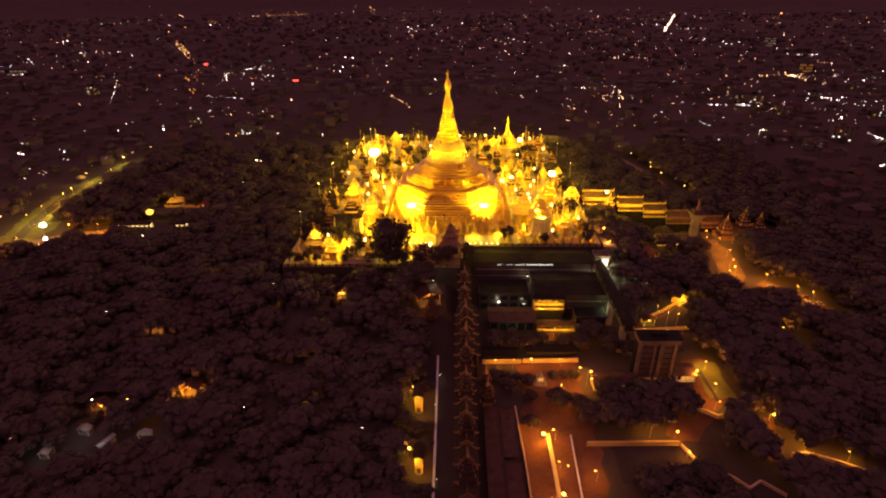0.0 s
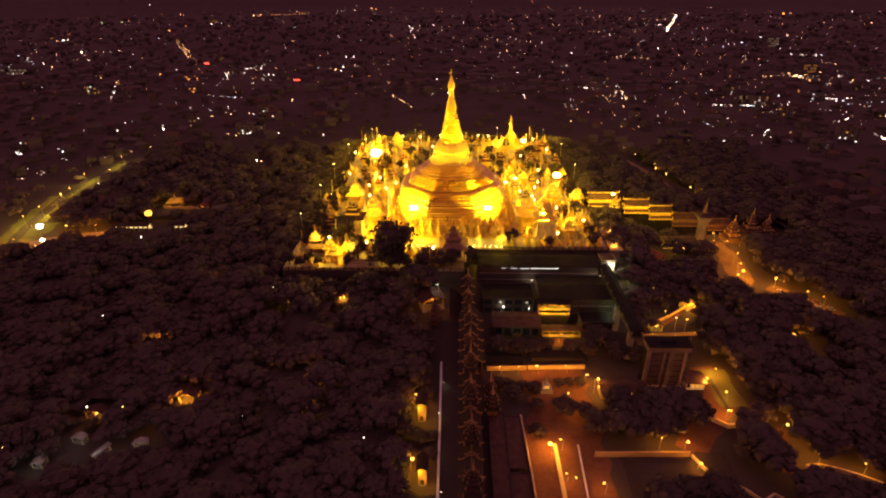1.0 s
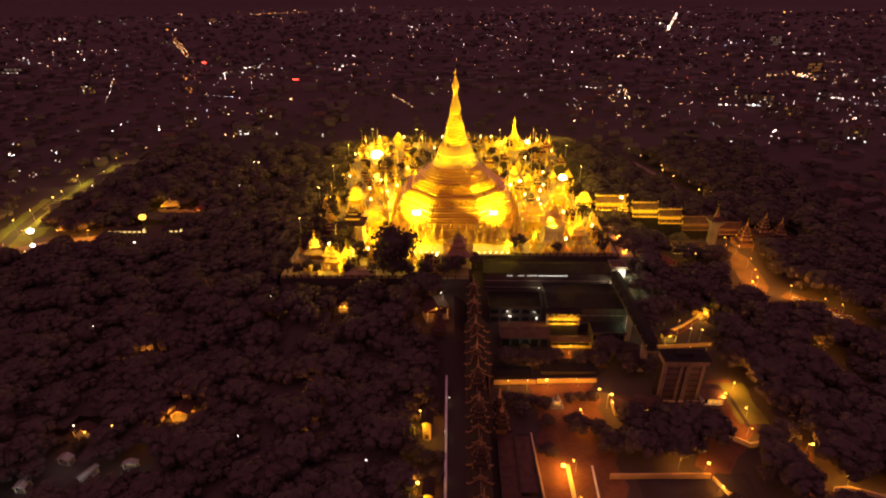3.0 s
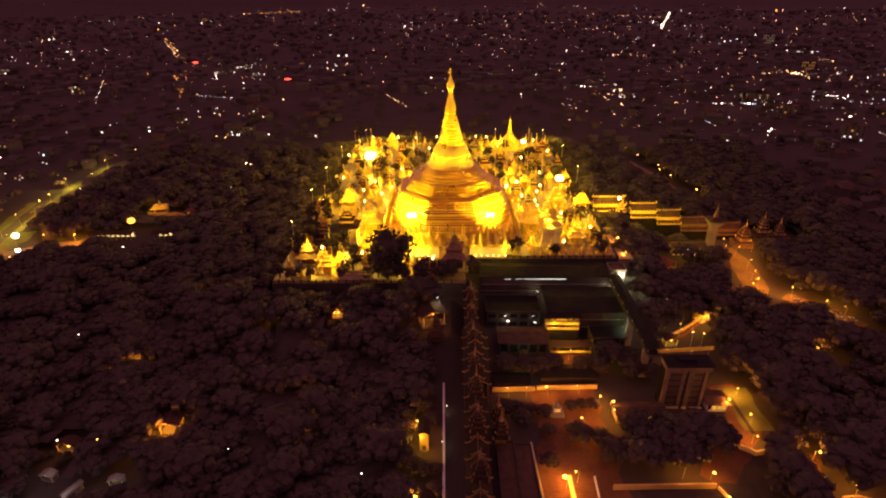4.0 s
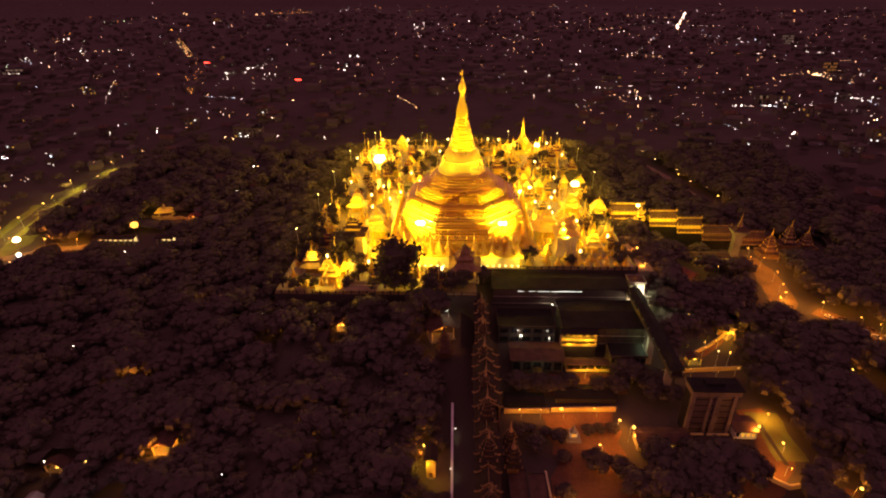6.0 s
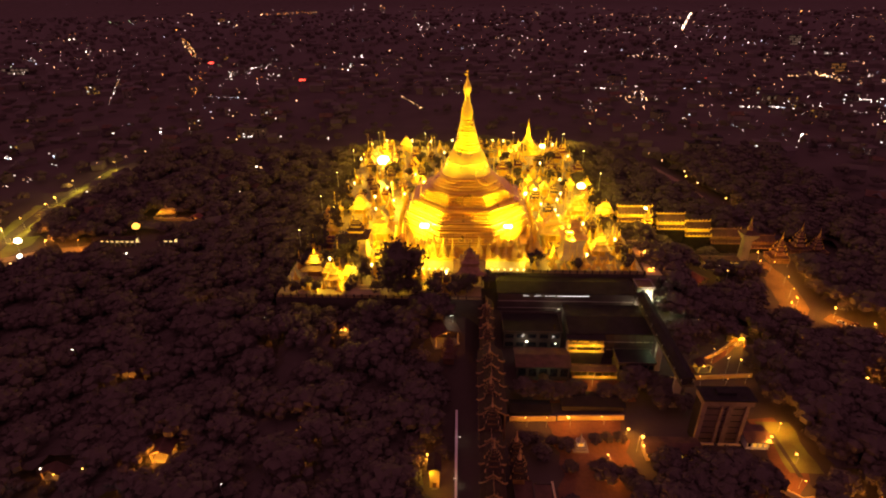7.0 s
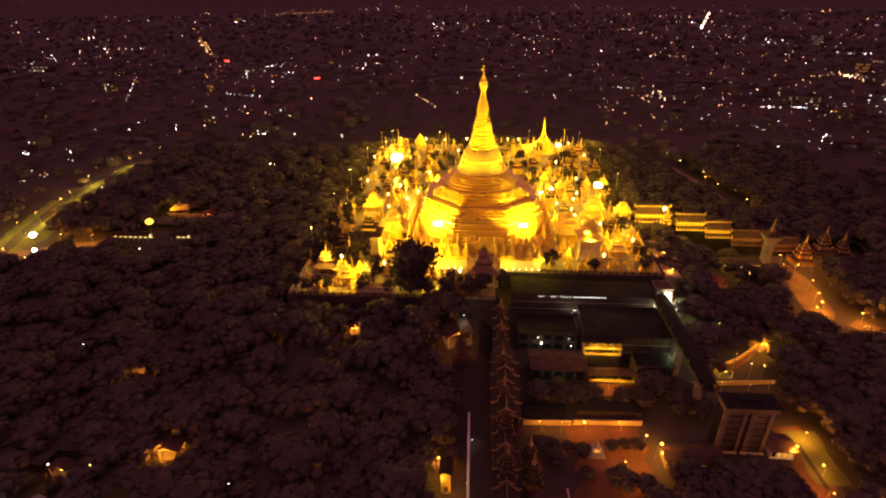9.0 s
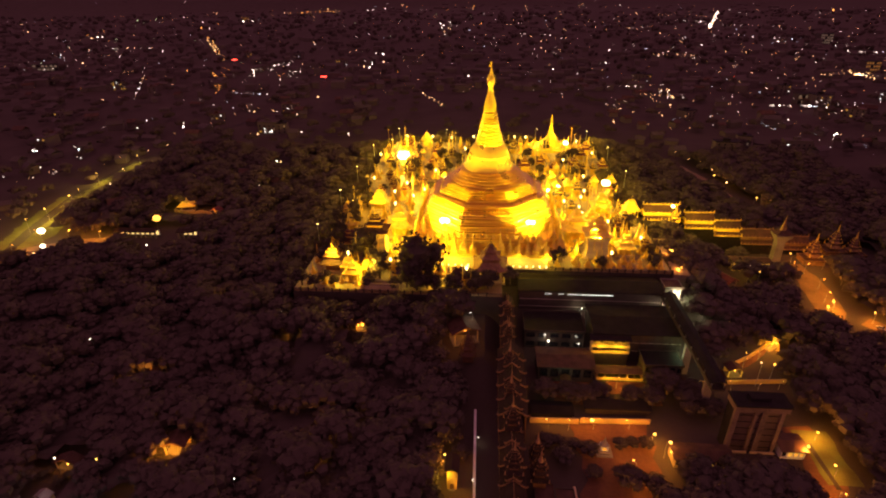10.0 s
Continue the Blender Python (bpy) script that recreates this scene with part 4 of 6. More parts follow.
building("flat_roof_store", 25.6, 31.3, -188, -161, -24, -21.2, "flat-roofed store inside the yard wall", "building", M_roofbrown, M_wallold, 0, "y")
building("flat_roof_store", 25.6, 31.6, -222, -191, -24, -21.0, "flat-roofed store inside the yard wall", "building", M_roofbrown, M_wallold, 0, "y")
building("entrance_block", 70, 90, -146, -139, -24, -19, "long low entrance building with a bright doorway", "building", M_roofbrown, M_plaster, 1.2, "x", L_warmwin, 1, 7)
building("entrance_block", 110.5, 119, -139, -131, -24, -19.5, "low pale entrance hall beside the lift tower", "building", M_roofbrown, M_white, 1.2, "x", L_warmwin, 1, 4)

building("low_store", -60, -43, -67, -63.5, 0, 3.0, "low pale flat-roofed store at the platform edge", "building", M_stone, M_plaster)

for z, y in ((-8.2, -57.75), (-12.4, -57.75)):
    tagged(part("ledge", Geo().box(17, 87, y, y + 0.25, z, z + 0.35), M_concrete, hall), "").location = (-52, 49.5, 16)
for z, y in ((-12.5, -86.25), (-17, -86.25)):
    part("ledge", Geo().box(50, 89, y, y + 0.25, z, z + 0.35), M_concrete, hall2).location = (-69.5, 74, 22)
for i in range(12):
    part("pier", Geo().box(50 + i * 3.4, 50.4 + i * 3.4, -86.5, -86.05, -22, -7.6), M_wallold, hall2).location = (-69.5, 74, 22)

# garden shrine of white plaster
sh = thing("garden_shrine", 45.9, -140, ground_z(45.9, -140), "small pale garden shrine with a lit niche on a square base", "shrine")
part("base", Geo().box(-3, 3, -3, 3, 0, 0.7).box(-2.2, 2.2, -2.2, 2.2, 0.7, 1.6), M_concrete, sh)
part("cella", Geo().box(-1.4, 1.4, -1.2, 1.4, 1.6, 3.6), M_white, sh)
part("niche", Geo().box(-0.7, 0.7, -1.26, -1.2, 1.8, 3.2), L_warmwin, sh)
part("spire", Geo().lathe([(1.6, 3.6), (1.3, 4.2), (0.8, 4.8), (0.5, 5.6), (0.25, 6.6), (0.05, 7.8)], 12), M_concrete, sh)


# ---- lift tower and its bridge ----
def lift_tower(x0, x1, y0, y1, z1, label):
    zb = ground_z((x0 + x1) / 2, y0) - 0.5
    root = thing("lift_tower", x0, y0, zb, label, "tower")
    w, d, h = x1 - x0, y1 - y0, z1 - zb
    part("core", Geo().box(0.8, w - 0.8, 0.8, d, 0, h - 2.0), M_panel, root)
    for i in range(6):
        part("panel_joint", Geo().box(1.7, w - 1.4, 0.66, 0.8, 2.5 + i * 3.1, 2.72 + i * 3.1), M_darksheet, root)
    for a, b in ((0, 1.7), (w * 0.40, w * 0.40 + 1.1), (w * 0.55, w * 0.55 + 2.0), (w - 1.4, w)):
        part("pilaster", Geo().box(a, b, 0, 1.2, 0, h - 3.2), M_lane, root)
    for a in (0, w - 0.8):
        part("side_wall", Geo().box(a, a + 0.8, 1.2, d, 0, h - 3.2), M_darksheet, root)
    part("head", Geo().box(-0.3, w + 0.9, -0.6, d + 0.4, h - 3.2, h - 0.6), M_lane, root)
    part("roof", Geo().box(-0.6, w + 1.4, -1.1, d + 0.8, h - 0.6, h).box(w * 0.3, w * 0.7, d * 0.3, d * 0.8, h, h + 1.2), M_darksheet, root)
    part("base_sill", Geo().box(-0.4, w * 0.45, -0.7, 0, 0, 1.2).box(w * 0.53, w + 0.4, -0.7, 0, 0, 1.2), M_plaster, root)
    part("sign", Geo().box(w * 0.66, w * 0.78, 1.02, 1.14, h - 9.2, h - 7.0), M_white, root, "small pale sign panel")
    return root


lift_tower(91.0, 108.8, -136.8, -130.5, -0.4, "tall twin-shafted lift tower with concrete pilasters and dark panels")
br = thing("footbridge", 90, -92, -6, "long dark roofed footbridge from the lift tower to the platform", "bridge")
part("deck", Geo().box(-2.6, 2.6, -32, 40, 0, 0.7), M_wallold, br)
part("roof", Geo().gable(-2.9, 2.9, -32, 34, 4.0, 1.0, "y"), M_darksheet, br)
for s in (-2.5, 2.5):
    part("parapet", Geo().box(s - 0.1, s + 0.1, -32, 40, 0.7, 1.9), M_wallold, br)
pm = None
for i in range(10):
    for s in (-2.4, 2.4):
        c = part("post", Geo().box(-0.15, 0.15, -0.15, 0.15, 0.7, 4.0), M_steel, br) if pm is None else new("post", pm)
        pm = c.data
        c.parent, c.location = br, (s, -31 + i * 7.8, 0)
for yy in (-24, 0, 22):
    part("pier", Geo().box(-1.6, 1.6, yy - 0.8, yy + 0.8, ground_z(90, -92 + yy) + 5, 0), M_concrete, br)

# slender lift shaft at the foot of the east stairway
ls = thing("lift_shaft", 176.5, 14, ground_z(178, 14) - 1.5, "slender concrete lift shaft with a spired top beside the east stairway", "tower")
part("shaft", Geo().box(-2.3, 2.3, -2.2, 2.2, 0, 24), M_concrete, ls)
part("head", Geo().loft([[(-2.4, -2.3, 20), (2.4, -2.3, 20), (2.4, 2.3, 20), (-2.4, 2.3, 20)], [(-4.6, -4.2, 23.6), (4.6, -4.2, 23.6), (4.6, 4.2, 23.6), (-4.6, 4.2, 23.6)], [(-4.6, -4.2, 24.4), (4.6, -4.2, 24.4), (4.6, 4.2, 24.4), (-4.6, 4.2, 24.4)]]), M_concrete, ls)
part("roof", Geo().eaves(0, 0, 24.7, 5.0, 4.6, 2.2, 0.4, 0.22), M_roofbrown, ls)
part("spire", Geo().lathe([(1.7, 26.4), (1.4, 28.4), (0.8, 30.4), (0.9, 30.8), (0.35, 33.6), (0.04, 37)], 10), M_darkgold, ls)


# ---- the east stairway ----
def east_section(x0, x1, z, half, lit):
    y = 36.0
    root = thing("stair_roof", (x0 + x1) / 2, y, z, "gilded tiered gable roof over the east stairway edged with flame finials", "stairway roof", "east stairway roofs")
    d = (x1 - x0) / 2
    # sections outside the lamplight get their shade as darker gilding
    m, rf = (M_gild, M_roofbrown) if lit else (M_darkgold, M_roofbrown)
    zg = ground_z((x0 + x1) / 2, y) - z - 2
    part("side_wall", Geo().box(-d, d, -half * 0.8, -half * 0.8 + 0.4, zg, 0).box(-d, d, half * 0.8 - 0.4, half * 0.8, zg, 0), M_darksheet, root)
    part("lower_roof", Geo().gable(-d, d, -half, half, 0, half * 0.62, "x"), rf, root)
    part("clerestory", Geo().box(-d + 0.3, d - 0.3, -half * 0.5, half * 0.5, half * 0.2, half * 0.62 + 0.6), m, root)
    part("upper_roof", Geo().gable(-d, d, -half * 0.62, half * 0.62, half * 0.66, half * 0.75, "x"), rf, root)
    for yy, zz in ((-half, 0.05), (-half * 0.62, half * 0.66), (0, half * 1.43)):
        part("eave_crest", Geo().finials((-d, yy, zz), (d, yy, zz), 2.1, 1.4, 0.42).box(-d, d, yy - 0.15, yy + 0.15, zz - 0.3, zz + 0.25), m, root)
    return root


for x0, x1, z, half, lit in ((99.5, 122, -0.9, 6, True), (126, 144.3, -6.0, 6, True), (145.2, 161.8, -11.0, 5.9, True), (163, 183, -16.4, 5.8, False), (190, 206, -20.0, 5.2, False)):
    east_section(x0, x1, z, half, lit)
for x, z, w in ((104, 3, 5000), (115, 2, 4000), (130, -1, 5000), (140, -2, 3000), (152, -6, 4000), (168, -11, 1200)):
    glow_lamp(x, 25.5, z, w * 0.85, GOLDEN, 0.5)
spire_tower(118, 28.5, -4.6, 3.4, 6, "gilded many-tiered spire on the east stairway", "east spires", M_gild, M_gild)
for x, y, z, hw, n in ((203, 22, -22.6, 3.5, 6), (223, 36, -22.8, 3.5, 6), (234, 34, -24.0, 3.0, 5)):
    building("gate_hall", x - 6, x + 6, y - 5, y + 5, ground_z(x, y) - 0.5, z + 1.4, "low gate hall under a tiered spire", "gate", M_roofbrown, M_darkgold)
    spire_tower(x, y, z + 2.6, hw, n, "tiered carved spire over the east gate", "east gate spires", M_darkgold, M_gild)

glow_lamp(160, 3, -13, 3000, GOLDEN, 0.4)
building("stair_shops", 150, 172, 8, 16, ground_z(160, 12) - 1, ground_z(160, 12) + 6, "lamplit shop row below the east stairway", "shop", M_roofbrown, M_plaster, 1.0, "x", None, 2, 7, pane=L_warmwin)


# ---- small lit buildings among the trees ----
def kiosk(x, y, w, d, h, label, roof, turn=0.0, lamp=None, watts=0, color=SODIUM, glow=None, name="garden_pavilion"):
    z = ground_z(x, y)
    root = thing(name, x, y, z, label, "pavilion", "", turn)
    part("floor", Geo().box(-w, w, -d, d, -0.5, 0.4), M_concrete, root)
    pm = None
    for sx in (-1, 1):
        for sy in (-1, 1):
            c = part("post", Geo().box(-0.18, 0.18, -0.18, 0.18, 0.4, h), M_plaster, root) if pm is None else new("post", pm)
            pm = c.data
            c.parent, c.location = root, (sx * w * 0.88, sy * d * 0.88, 0)
    part("back_wall", Geo().box(-w * 0.85, w * 0.85, d * 0.7, d * 0.7 + 0.3, 0.4, h), M_ochre, root)
    part("roof", Geo().gable(-w * 1.15, w * 1.15, -d * 1.15, d * 1.15, h, w * 0.5, "y"), roof, root)
    if glow:
        part("ceiling_lamp", Geo().ball((0, -d * 0.5, h - 0.7), 0.4, 8), glow, root)
    if watts:
        glow_lamp(x, y - d * 1.6, z + h * 1.2, watts, color, 0.4)
    return root


spots = [(-65, -145, 2.6, 3, 5.0, 900), (-117, -150, 4, 3.5, 5, 1100), (-150, -111, 3, 3, 4.5, 900), (-153, -161, 5, 2, 3.4, 150), (-92, -82.5, 3, 2, 3.6, 420), (-58.8, -81.5, 3.2, 2, 3.2, 420), (-133, -50, 2, 2, 5, 450)]
for x, y, w, d, h, watts in spots:
    kiosk(x, y, w, d, h, "small lamplit pavilion under dark trees", M_roofbrown, rng.uniform(-20, 20), None, watts * 6, SODIUM, L_sodium)
sheds = ((-125, -177.5, 2.6, 1.2, 8), (-152, -175.5, 2.6, 1.5, -10), (-139, -182, 1.2, 3.4, -25), (-160, -188, 2, 2, 0))
for x, y, w, d, t in sheds:
    glow_lamp(x + 1, y - 4, ground_z(x, y) + 5.5, 260, COOL, 0.3)
    kiosk(x, y, w, d, 3.0, "small pale-roofed shed among trees", M_concrete, t, name="garden_shed")
kiosk(-10, -85, 6.2, 5, 6.5, "gabled lodge with a lamp beside the stairway foot", M_roofbrown, 20, None, 2600, SODIUM, L_amber, "stair_lodge")
spire_tower(-7.4, -97.6, -13.5, 3.4, 4, "dark tiered spire among trees beside the stairway", "dark spires", M_roofbrown, M_roofbrown)
for x, y, w, h in ((-10.5, -158, 3.4, 9.5), (-8.2, -191, 3.0, 8.6)):
    zg = ground_z(x, y)
    shrine = building("roadside_shrine", x - w / 2, x + w / 2, y - 3, y + 3, zg - 0.5, zg + h, "tall narrow yellow shrine with a gabled roof beside a white wall", "shrine", M_stairroof, M_ochre, 1.4, "y")
    part("doorway", Geo().box(-0.7, 0.7, -3.06, -3.0, 0.6, 3.2), M_wood, shrine)
    part("step", Geo().box(-1.4, 1.4, -4.4, -3.0, 0, 0.5).box(-1.1, 1.1, -3.8, -3.0, 0.5, 0.75), M_concrete, shrine)
    part("pediment", Geo().prism([(-w / 2 + 0.1, -3.05), (w / 2 - 0.1, -3.05), (w / 2 - 0.1, -2.98), (-w / 2 + 0.1, -2.98)], h - 0.7, h - 0.4), M_gild, shrine)
    glow_lamp(x - w / 2 - 1.0, y - 4.5, zg + h * 0.8, 1300, GOLDEN, 0.3)
    glow_lamp(x + w / 2 + 1.0, y - 4.5, zg + 3.0, 500, SODIUM, 0.3)
kiosk(137, -69, 3.4, 3, 4.4, "yellow lit pavilion on the wooded slope", M_ochre, 35, None, 2600, GOLDEN, L_sodium)
kiosk(112, -91, 3.2, 2.4, 4, "small open shelter with yellow lamps behind a terrace wall", M_roofbrown, 5, None, 1000, GOLDEN, L_sodium)
kiosk(106, -52, 3, 3, 4, "small lamplit shelter on the slope", M_roofbrown, -15, None, 1300, GOLDEN, L_sodium)
kiosk(125, -42, 3.2, 4, 4, "small orange-lit house on the wooded slope", M_roofred, 25, None, 700, AMBER, L_amber)
kiosk(138, -12, 4, 5, 4, "lamplit terrace shelter on the east slope", M_roofred, 30, None, 1200, AMBER, L_amber)
kiosk(36, -103, 2, 2, 3.4, "small lit booth with a yellow-green roof", M_grass, 0, None, 350, GREEN, None, "booth")
pavilion("shrine_hall", -238, 86, ground_z(-238, 86), 6, 4, 3.2, 1, "ornate lamplit shrine west of the hill", "", M_gild, M_darkgold, M_ochre, 10)
glow_lamp(-243, 79, -17, 2600, GOLDEN)
glow_lamp(-226, 78, -16, 2200, SODIUM)
wall_line("shrine_wall", [(-246, 80), (-232, 76), (-222, 79), (-206, 71)], 2.2, 0.5, M_ochre, "low ochre wall before a lamplit shrine")
kiosk(-210, 77, 4, 3, 4, "small lamplit shelter beside a shrine", M_roofred, 0, None, 800, AMBER, L_amber)

# arcades with lit bays, west
def arcade(x, y, bays):
    z = ground_z(x, y)
    arc = thing("arcade", x, y, z, "long low arcade with lamplit bays" if bays > 4 else "short low arcade with lamplit bays", "building", "arcades")
    h = bays * 3.7 / 2
    part("roof", Geo().gable(-h - 1.2, h + 1.2, -4, 4, 4.8, 1.6, "x"), M_stairroof, arc)
    part("back_wall", Geo().box(-h, h, 2.6, 3, -0.5, 4.8), M_white, arc)
    for i in range(bays + 1):
        part("pier", Geo().box(-h - 0.4 + i * 3.7, -h + 0.4 + i * 3.7, -3.4, -2.6, -0.5, 4.6), M_concrete, arc)
    for i in range(bays):
        xm = -h + 1.85 + i * 3.7
        # the lamplight in each bay is a glowing arch panel before the wall
        part("bay_lamp", Geo().loft([[(xm - 1.0, yy, 0.4), (xm + 1.0, yy, 0.4), (xm + 1.0, yy, 2.8), (xm + 0.6, yy, 3.6), (xm, yy, 4.0), (xm - 0.6, yy, 3.6), (xm - 1.0, yy, 2.8)] for yy in (2.55, 2.45)]), L_bay, arc)


arcade(-249, 36, 8)
arcade(-212, 37, 3)


# ---- street lamps ----
def street_lamp(x, y, h, lens, watts, color, label, r=0.5, arm=1.2, group="street lamps", z=None):
    z = ground_z(x, y) if z is None else z
    root = thing("street_lamp", x, y, z, label, "street lamp", group, rng.uniform(0, 360))
    part("pole", Geo().rod((0, 0, -0.5), (0, 0, h), 0.12, 0.07), M_steel, root)
    part("arm", Geo().rod((0, 0, h - 0.1), (arm, 0, h + 0.3), 0.06), M_steel, root)
    part("lamp_head", Geo().ball((arm, 0, h + 0.25), r, 10, 0.8), lens, root, "glowing lamp head")
    if watts:
        glow_lamp(x, y, z + h - 0.8, watts * 2.2, color, 0.4)
    return root


# the widest street lamp heads are likewise sized to take in their glare
SOD = "street lamp with a glowing sodium head"
for x, y, h, w, r in ((43, -177.5, 6, 4200, 0.75), (47.5, -175.5, 6, 0, 0.35), (47, -190.5, 3, 300, 0.3), (49.3, -190.2, 3, 0, 0.3), (43.8, -129.5, 5.5, 1100, 0.5), (26, -130, 4, 300, 0.25), (34, -130, 4, 300, 0.2), (58, -128, 4, 400, 0.2), (58, -104, 5, 500, 0.2), (88, -104, 4, 220, 0.2), (97, -103, 4, 50, 0.22), (107, -102, 4, 60, 0.15), (119, -101, 4, 40, 0.15), (128, -100, 4, 30, 0.15), (101, -20, 14, 1000, 0.4), (101, -36, 12, 400, 0.3), (67.6, -141.8, 8, 1800, 0.5), (70, -144.5, 5, 500, 0.45),
                      (65, -135, 4, 800, 0.4), (55, -150, 6, 1800, 0.3), (-13.5, -153.5, 7, 400, 0.3), (-13, -187.5, 7, 600, 0.55), (118.5, -139, 6, 1500, 0.4), (128, -129, 5, 2600, 0.3), (121, -157, 5, 1300, 0.25), (126, -146, 4, 500, 0.4),
                      (87, -174, 6, 900, 0.4), (97, -174.5, 5, 700, 0.5), (98.5, -184, 4, 700, 0.4), (138, -167.7, 8, 1600, 0.45), (136, -177, 4, 700, 0.5), (146, -181, 5, 1000, 0.2), (160, -186, 5, 600, 0.2), (188, -158, 7, 1200, 0.5),
                      (138, -72, 5, 420, 0.35), (119, -85, 4, 60, 0.15), (128, -80, 4, 110, 0.15), (145, -34, 7, 700, 0.3), (191, 6, 7, 900, 0.3), (190, -12, 7, 1100, 0.3), (186, -26, 7, 1000, 0.3), (180, -40, 6, 800, 0.3), (206, -6, 9, 1000, 0.9), (205, 12, 7, 600, 0.5), (186, -34, 5, 1400, 0.4), (199, -46, 6, 2000, 0.4), (211, -60, 6, 1200, 0.3), (216, -67, 6, 500, 0.25), (190, 20, 6, 1200, 0.4), (181, -101, 5, 1500, 0.35), (246, -30, 6, 500, 0.4),
                      (-240, 46, 9, 1500, 2.5), (-322, -10, 10, 4500, 0.5), (-305, -36, 8, 1800, 0.5), (-332, -4, 8, 2600, 0.5), (-292, 24, 8, 1800, 0.4), (-318, 4, 6, 1800, 0.3), (-272, 28, 6, 900, 0.3), (-340, 92, 8, 1800, 0.6), (195, 165, 8, 900, 0.5), (206, 112, 8, 700, 0.5)):
    street_lamp(x, y, h, L_sodium if r < 1 else L_amber, w * (2.2 if x > 180 and y > -100 else 3.8 if x < -100 else 3.0 if x < 0 else 1.35 if x > 95 and y < -100 else 4.0 if x > 95 else 1.2 if y < -170 else 1.4), SODIUM, SOD, r * 1.15)
for k in range(13):
    x, y = rng.uniform(102, 182), rng.uniform(-105, 4)
    street_lamp(x, y, rng.uniform(9, 13), rng.choice((L_white, L_sodium)), 60 * (k % 3), SODIUM, "small garden lamp standing among dark trees", rng.uniform(0.22, 0.42), 0.5, "garden lamps")
for x, y, w, d, h, watts in spots:
    for k in range(3):
        street_lamp(x + rng.uniform(-5, 5), y + rng.uniform(-5, 2), rng.uniform(2.5, 6), rng.choice((L_sodium, L_amber, L_white)), 0, SODIUM, "small garden lamp beside a lamplit pavilion", rng.uniform(0.12, 0.3), 0.4, "garden lamps")
for x, y, w in ((-336, 60, 9000), (-338, 100, 9000), (-352, 142, 9000), (-346, 196, 9000), (-334, 38, 9000)):
    street_lamp(x, y, 10, L_sodium, w, (1.0, 0.66, 0.12), "street lamp with a yellow head beside a grass verge", 0.45)
street_lamp(44.2, -206, 6, L_sodium, 2600, SODIUM, SOD, 0.75)
street_lamp(60, -196, 6, L_sodium, 900, SODIUM, SOD, 0.4)
for k in range(12):
    x, y = rng.uniform(-215, -20), rng.uniform(-190, -74)
    street_lamp(x, y, rng.uniform(9, 12), rng.choice((L_white, L_sodium)), 0, SODIUM, "small garden lamp standing among dark trees", rng.uniform(0.18, 0.32), 0.5, "garden lamps")
for x, y, h, w, r in ((-309, 20, 9, 12000, 2.4), (-2.6, -140, 2.8, 90, 0.2), (-2.4, -160, 2.8, 90, 0.2), (-2.2, -180, 2.8, 90, 0.2), (-2.0, -200, 2.8, 90, 0.2), (-303, 12, 2, 0, 1.6), (-318, 73, 7, 1200, 1.0), (157, -70, 5, 400, 0.6), (134, -100, 4, 0, 0.3), (94, -59, 7, 8000, 0.4), (29, -82.5, 7, 160, 0.5), (44, -84, 6, 120, 0.3), (47, -62, 5, 250, 0.25), (84, -102, 5, 500, 0.3), (-228, 15, 4, 0, 0.5), (-200, 30, 4, 0, 0.4), (-252, -20, 4, 0, 0.4), (-6, -80, 9, 300, 0.4), (-40, -82, 9, 0, 0.4), (-66, -82, 8, 0, 0.3), (-99, -82, 8, 0, 0.35)):
    street_lamp(x, y, h, L_white, w, WHITE, "street lamp with a glaring white head", r)


# ---- parked cars below the east gate ----
car_paints = [surface("car_paint", c, None, 0.4, 0.1, 0.5, 0.0, 4.0) for c in ((0.62, 0.60, 0.56), (0.40, 0.38, 0.35), (0.16, 0.05, 0.04))]
car_glass_mesh = Geo().loft([[(-0.78, -1.15, 0.92), (0.78, -1.15, 0.92), (0.78, 1.35, 0.92), (-0.78, 1.35, 0.92)], [(-0.62, -0.6, 1.42), (0.62, -0.6, 1.42), (0.62, 0.9, 1.42), (-0.62, 0.9, 1.42)]]).mesh("window_band", M_glass)
car_bodies = []
for paint in car_paints:
    g = Geo().loft([[(-0.8, -2.1, 0.32), (0.8, -2.1, 0.32), (0.8, 2.1, 0.32), (-0.8, 2.1, 0.32)], [(-0.87, -2.2, 0.55), (0.87, -2.2, 0.55), (0.87, 2.2, 0.55), (-0.87, 2.2, 0.55)], [(-0.8, -2.05, 0.9), (0.8, -2.05, 0.9), (0.8, 2.1, 0.92), (-0.8, 2.1, 0.92)]])
    g.box(-0.6, 0.6, -0.58, 0.88, 1.42, 1.47)
    car_bodies.append(g.mesh("body", paint))
car_tyre_mesh = Geo().rod((-0.1, 0, 0), (0.1, 0, 0), 0.32, n=12).mesh("wheel", M_darksheet)
for k, (x, y, a) in enumerate(((200.5, -50.5, 40), (204.6, -55.0, 40), (206.9, -52.6, 215), (208.4, -60.3, 35), (211.2, -64.4, 30), (214.8, -62.6, 215), (213.0, -69.2, 28), (218.6, -70.0, 208), (215.2, -73.6, 25))):
    root = thing("parked_car", x, y, ground_z(x, y) + 0.13, ("pale", "grey", "dark red")[k % 3] + " saloon car parked beside a lamplit road", "car", "parked cars", a)
    b = new("body", car_bodies[k % 3])
    b.parent = root
    w = new("window_band", car_glass_mesh)
    w.parent = root
    for sx, sy in ((-0.78, -1.35), (0.78, -1.35), (-0.78, 1.35), (0.78, 1.35)):
        t = new("wheel", car_tyre_mesh)
        t.parent, t.location = root, (sx, sy, 0.32)

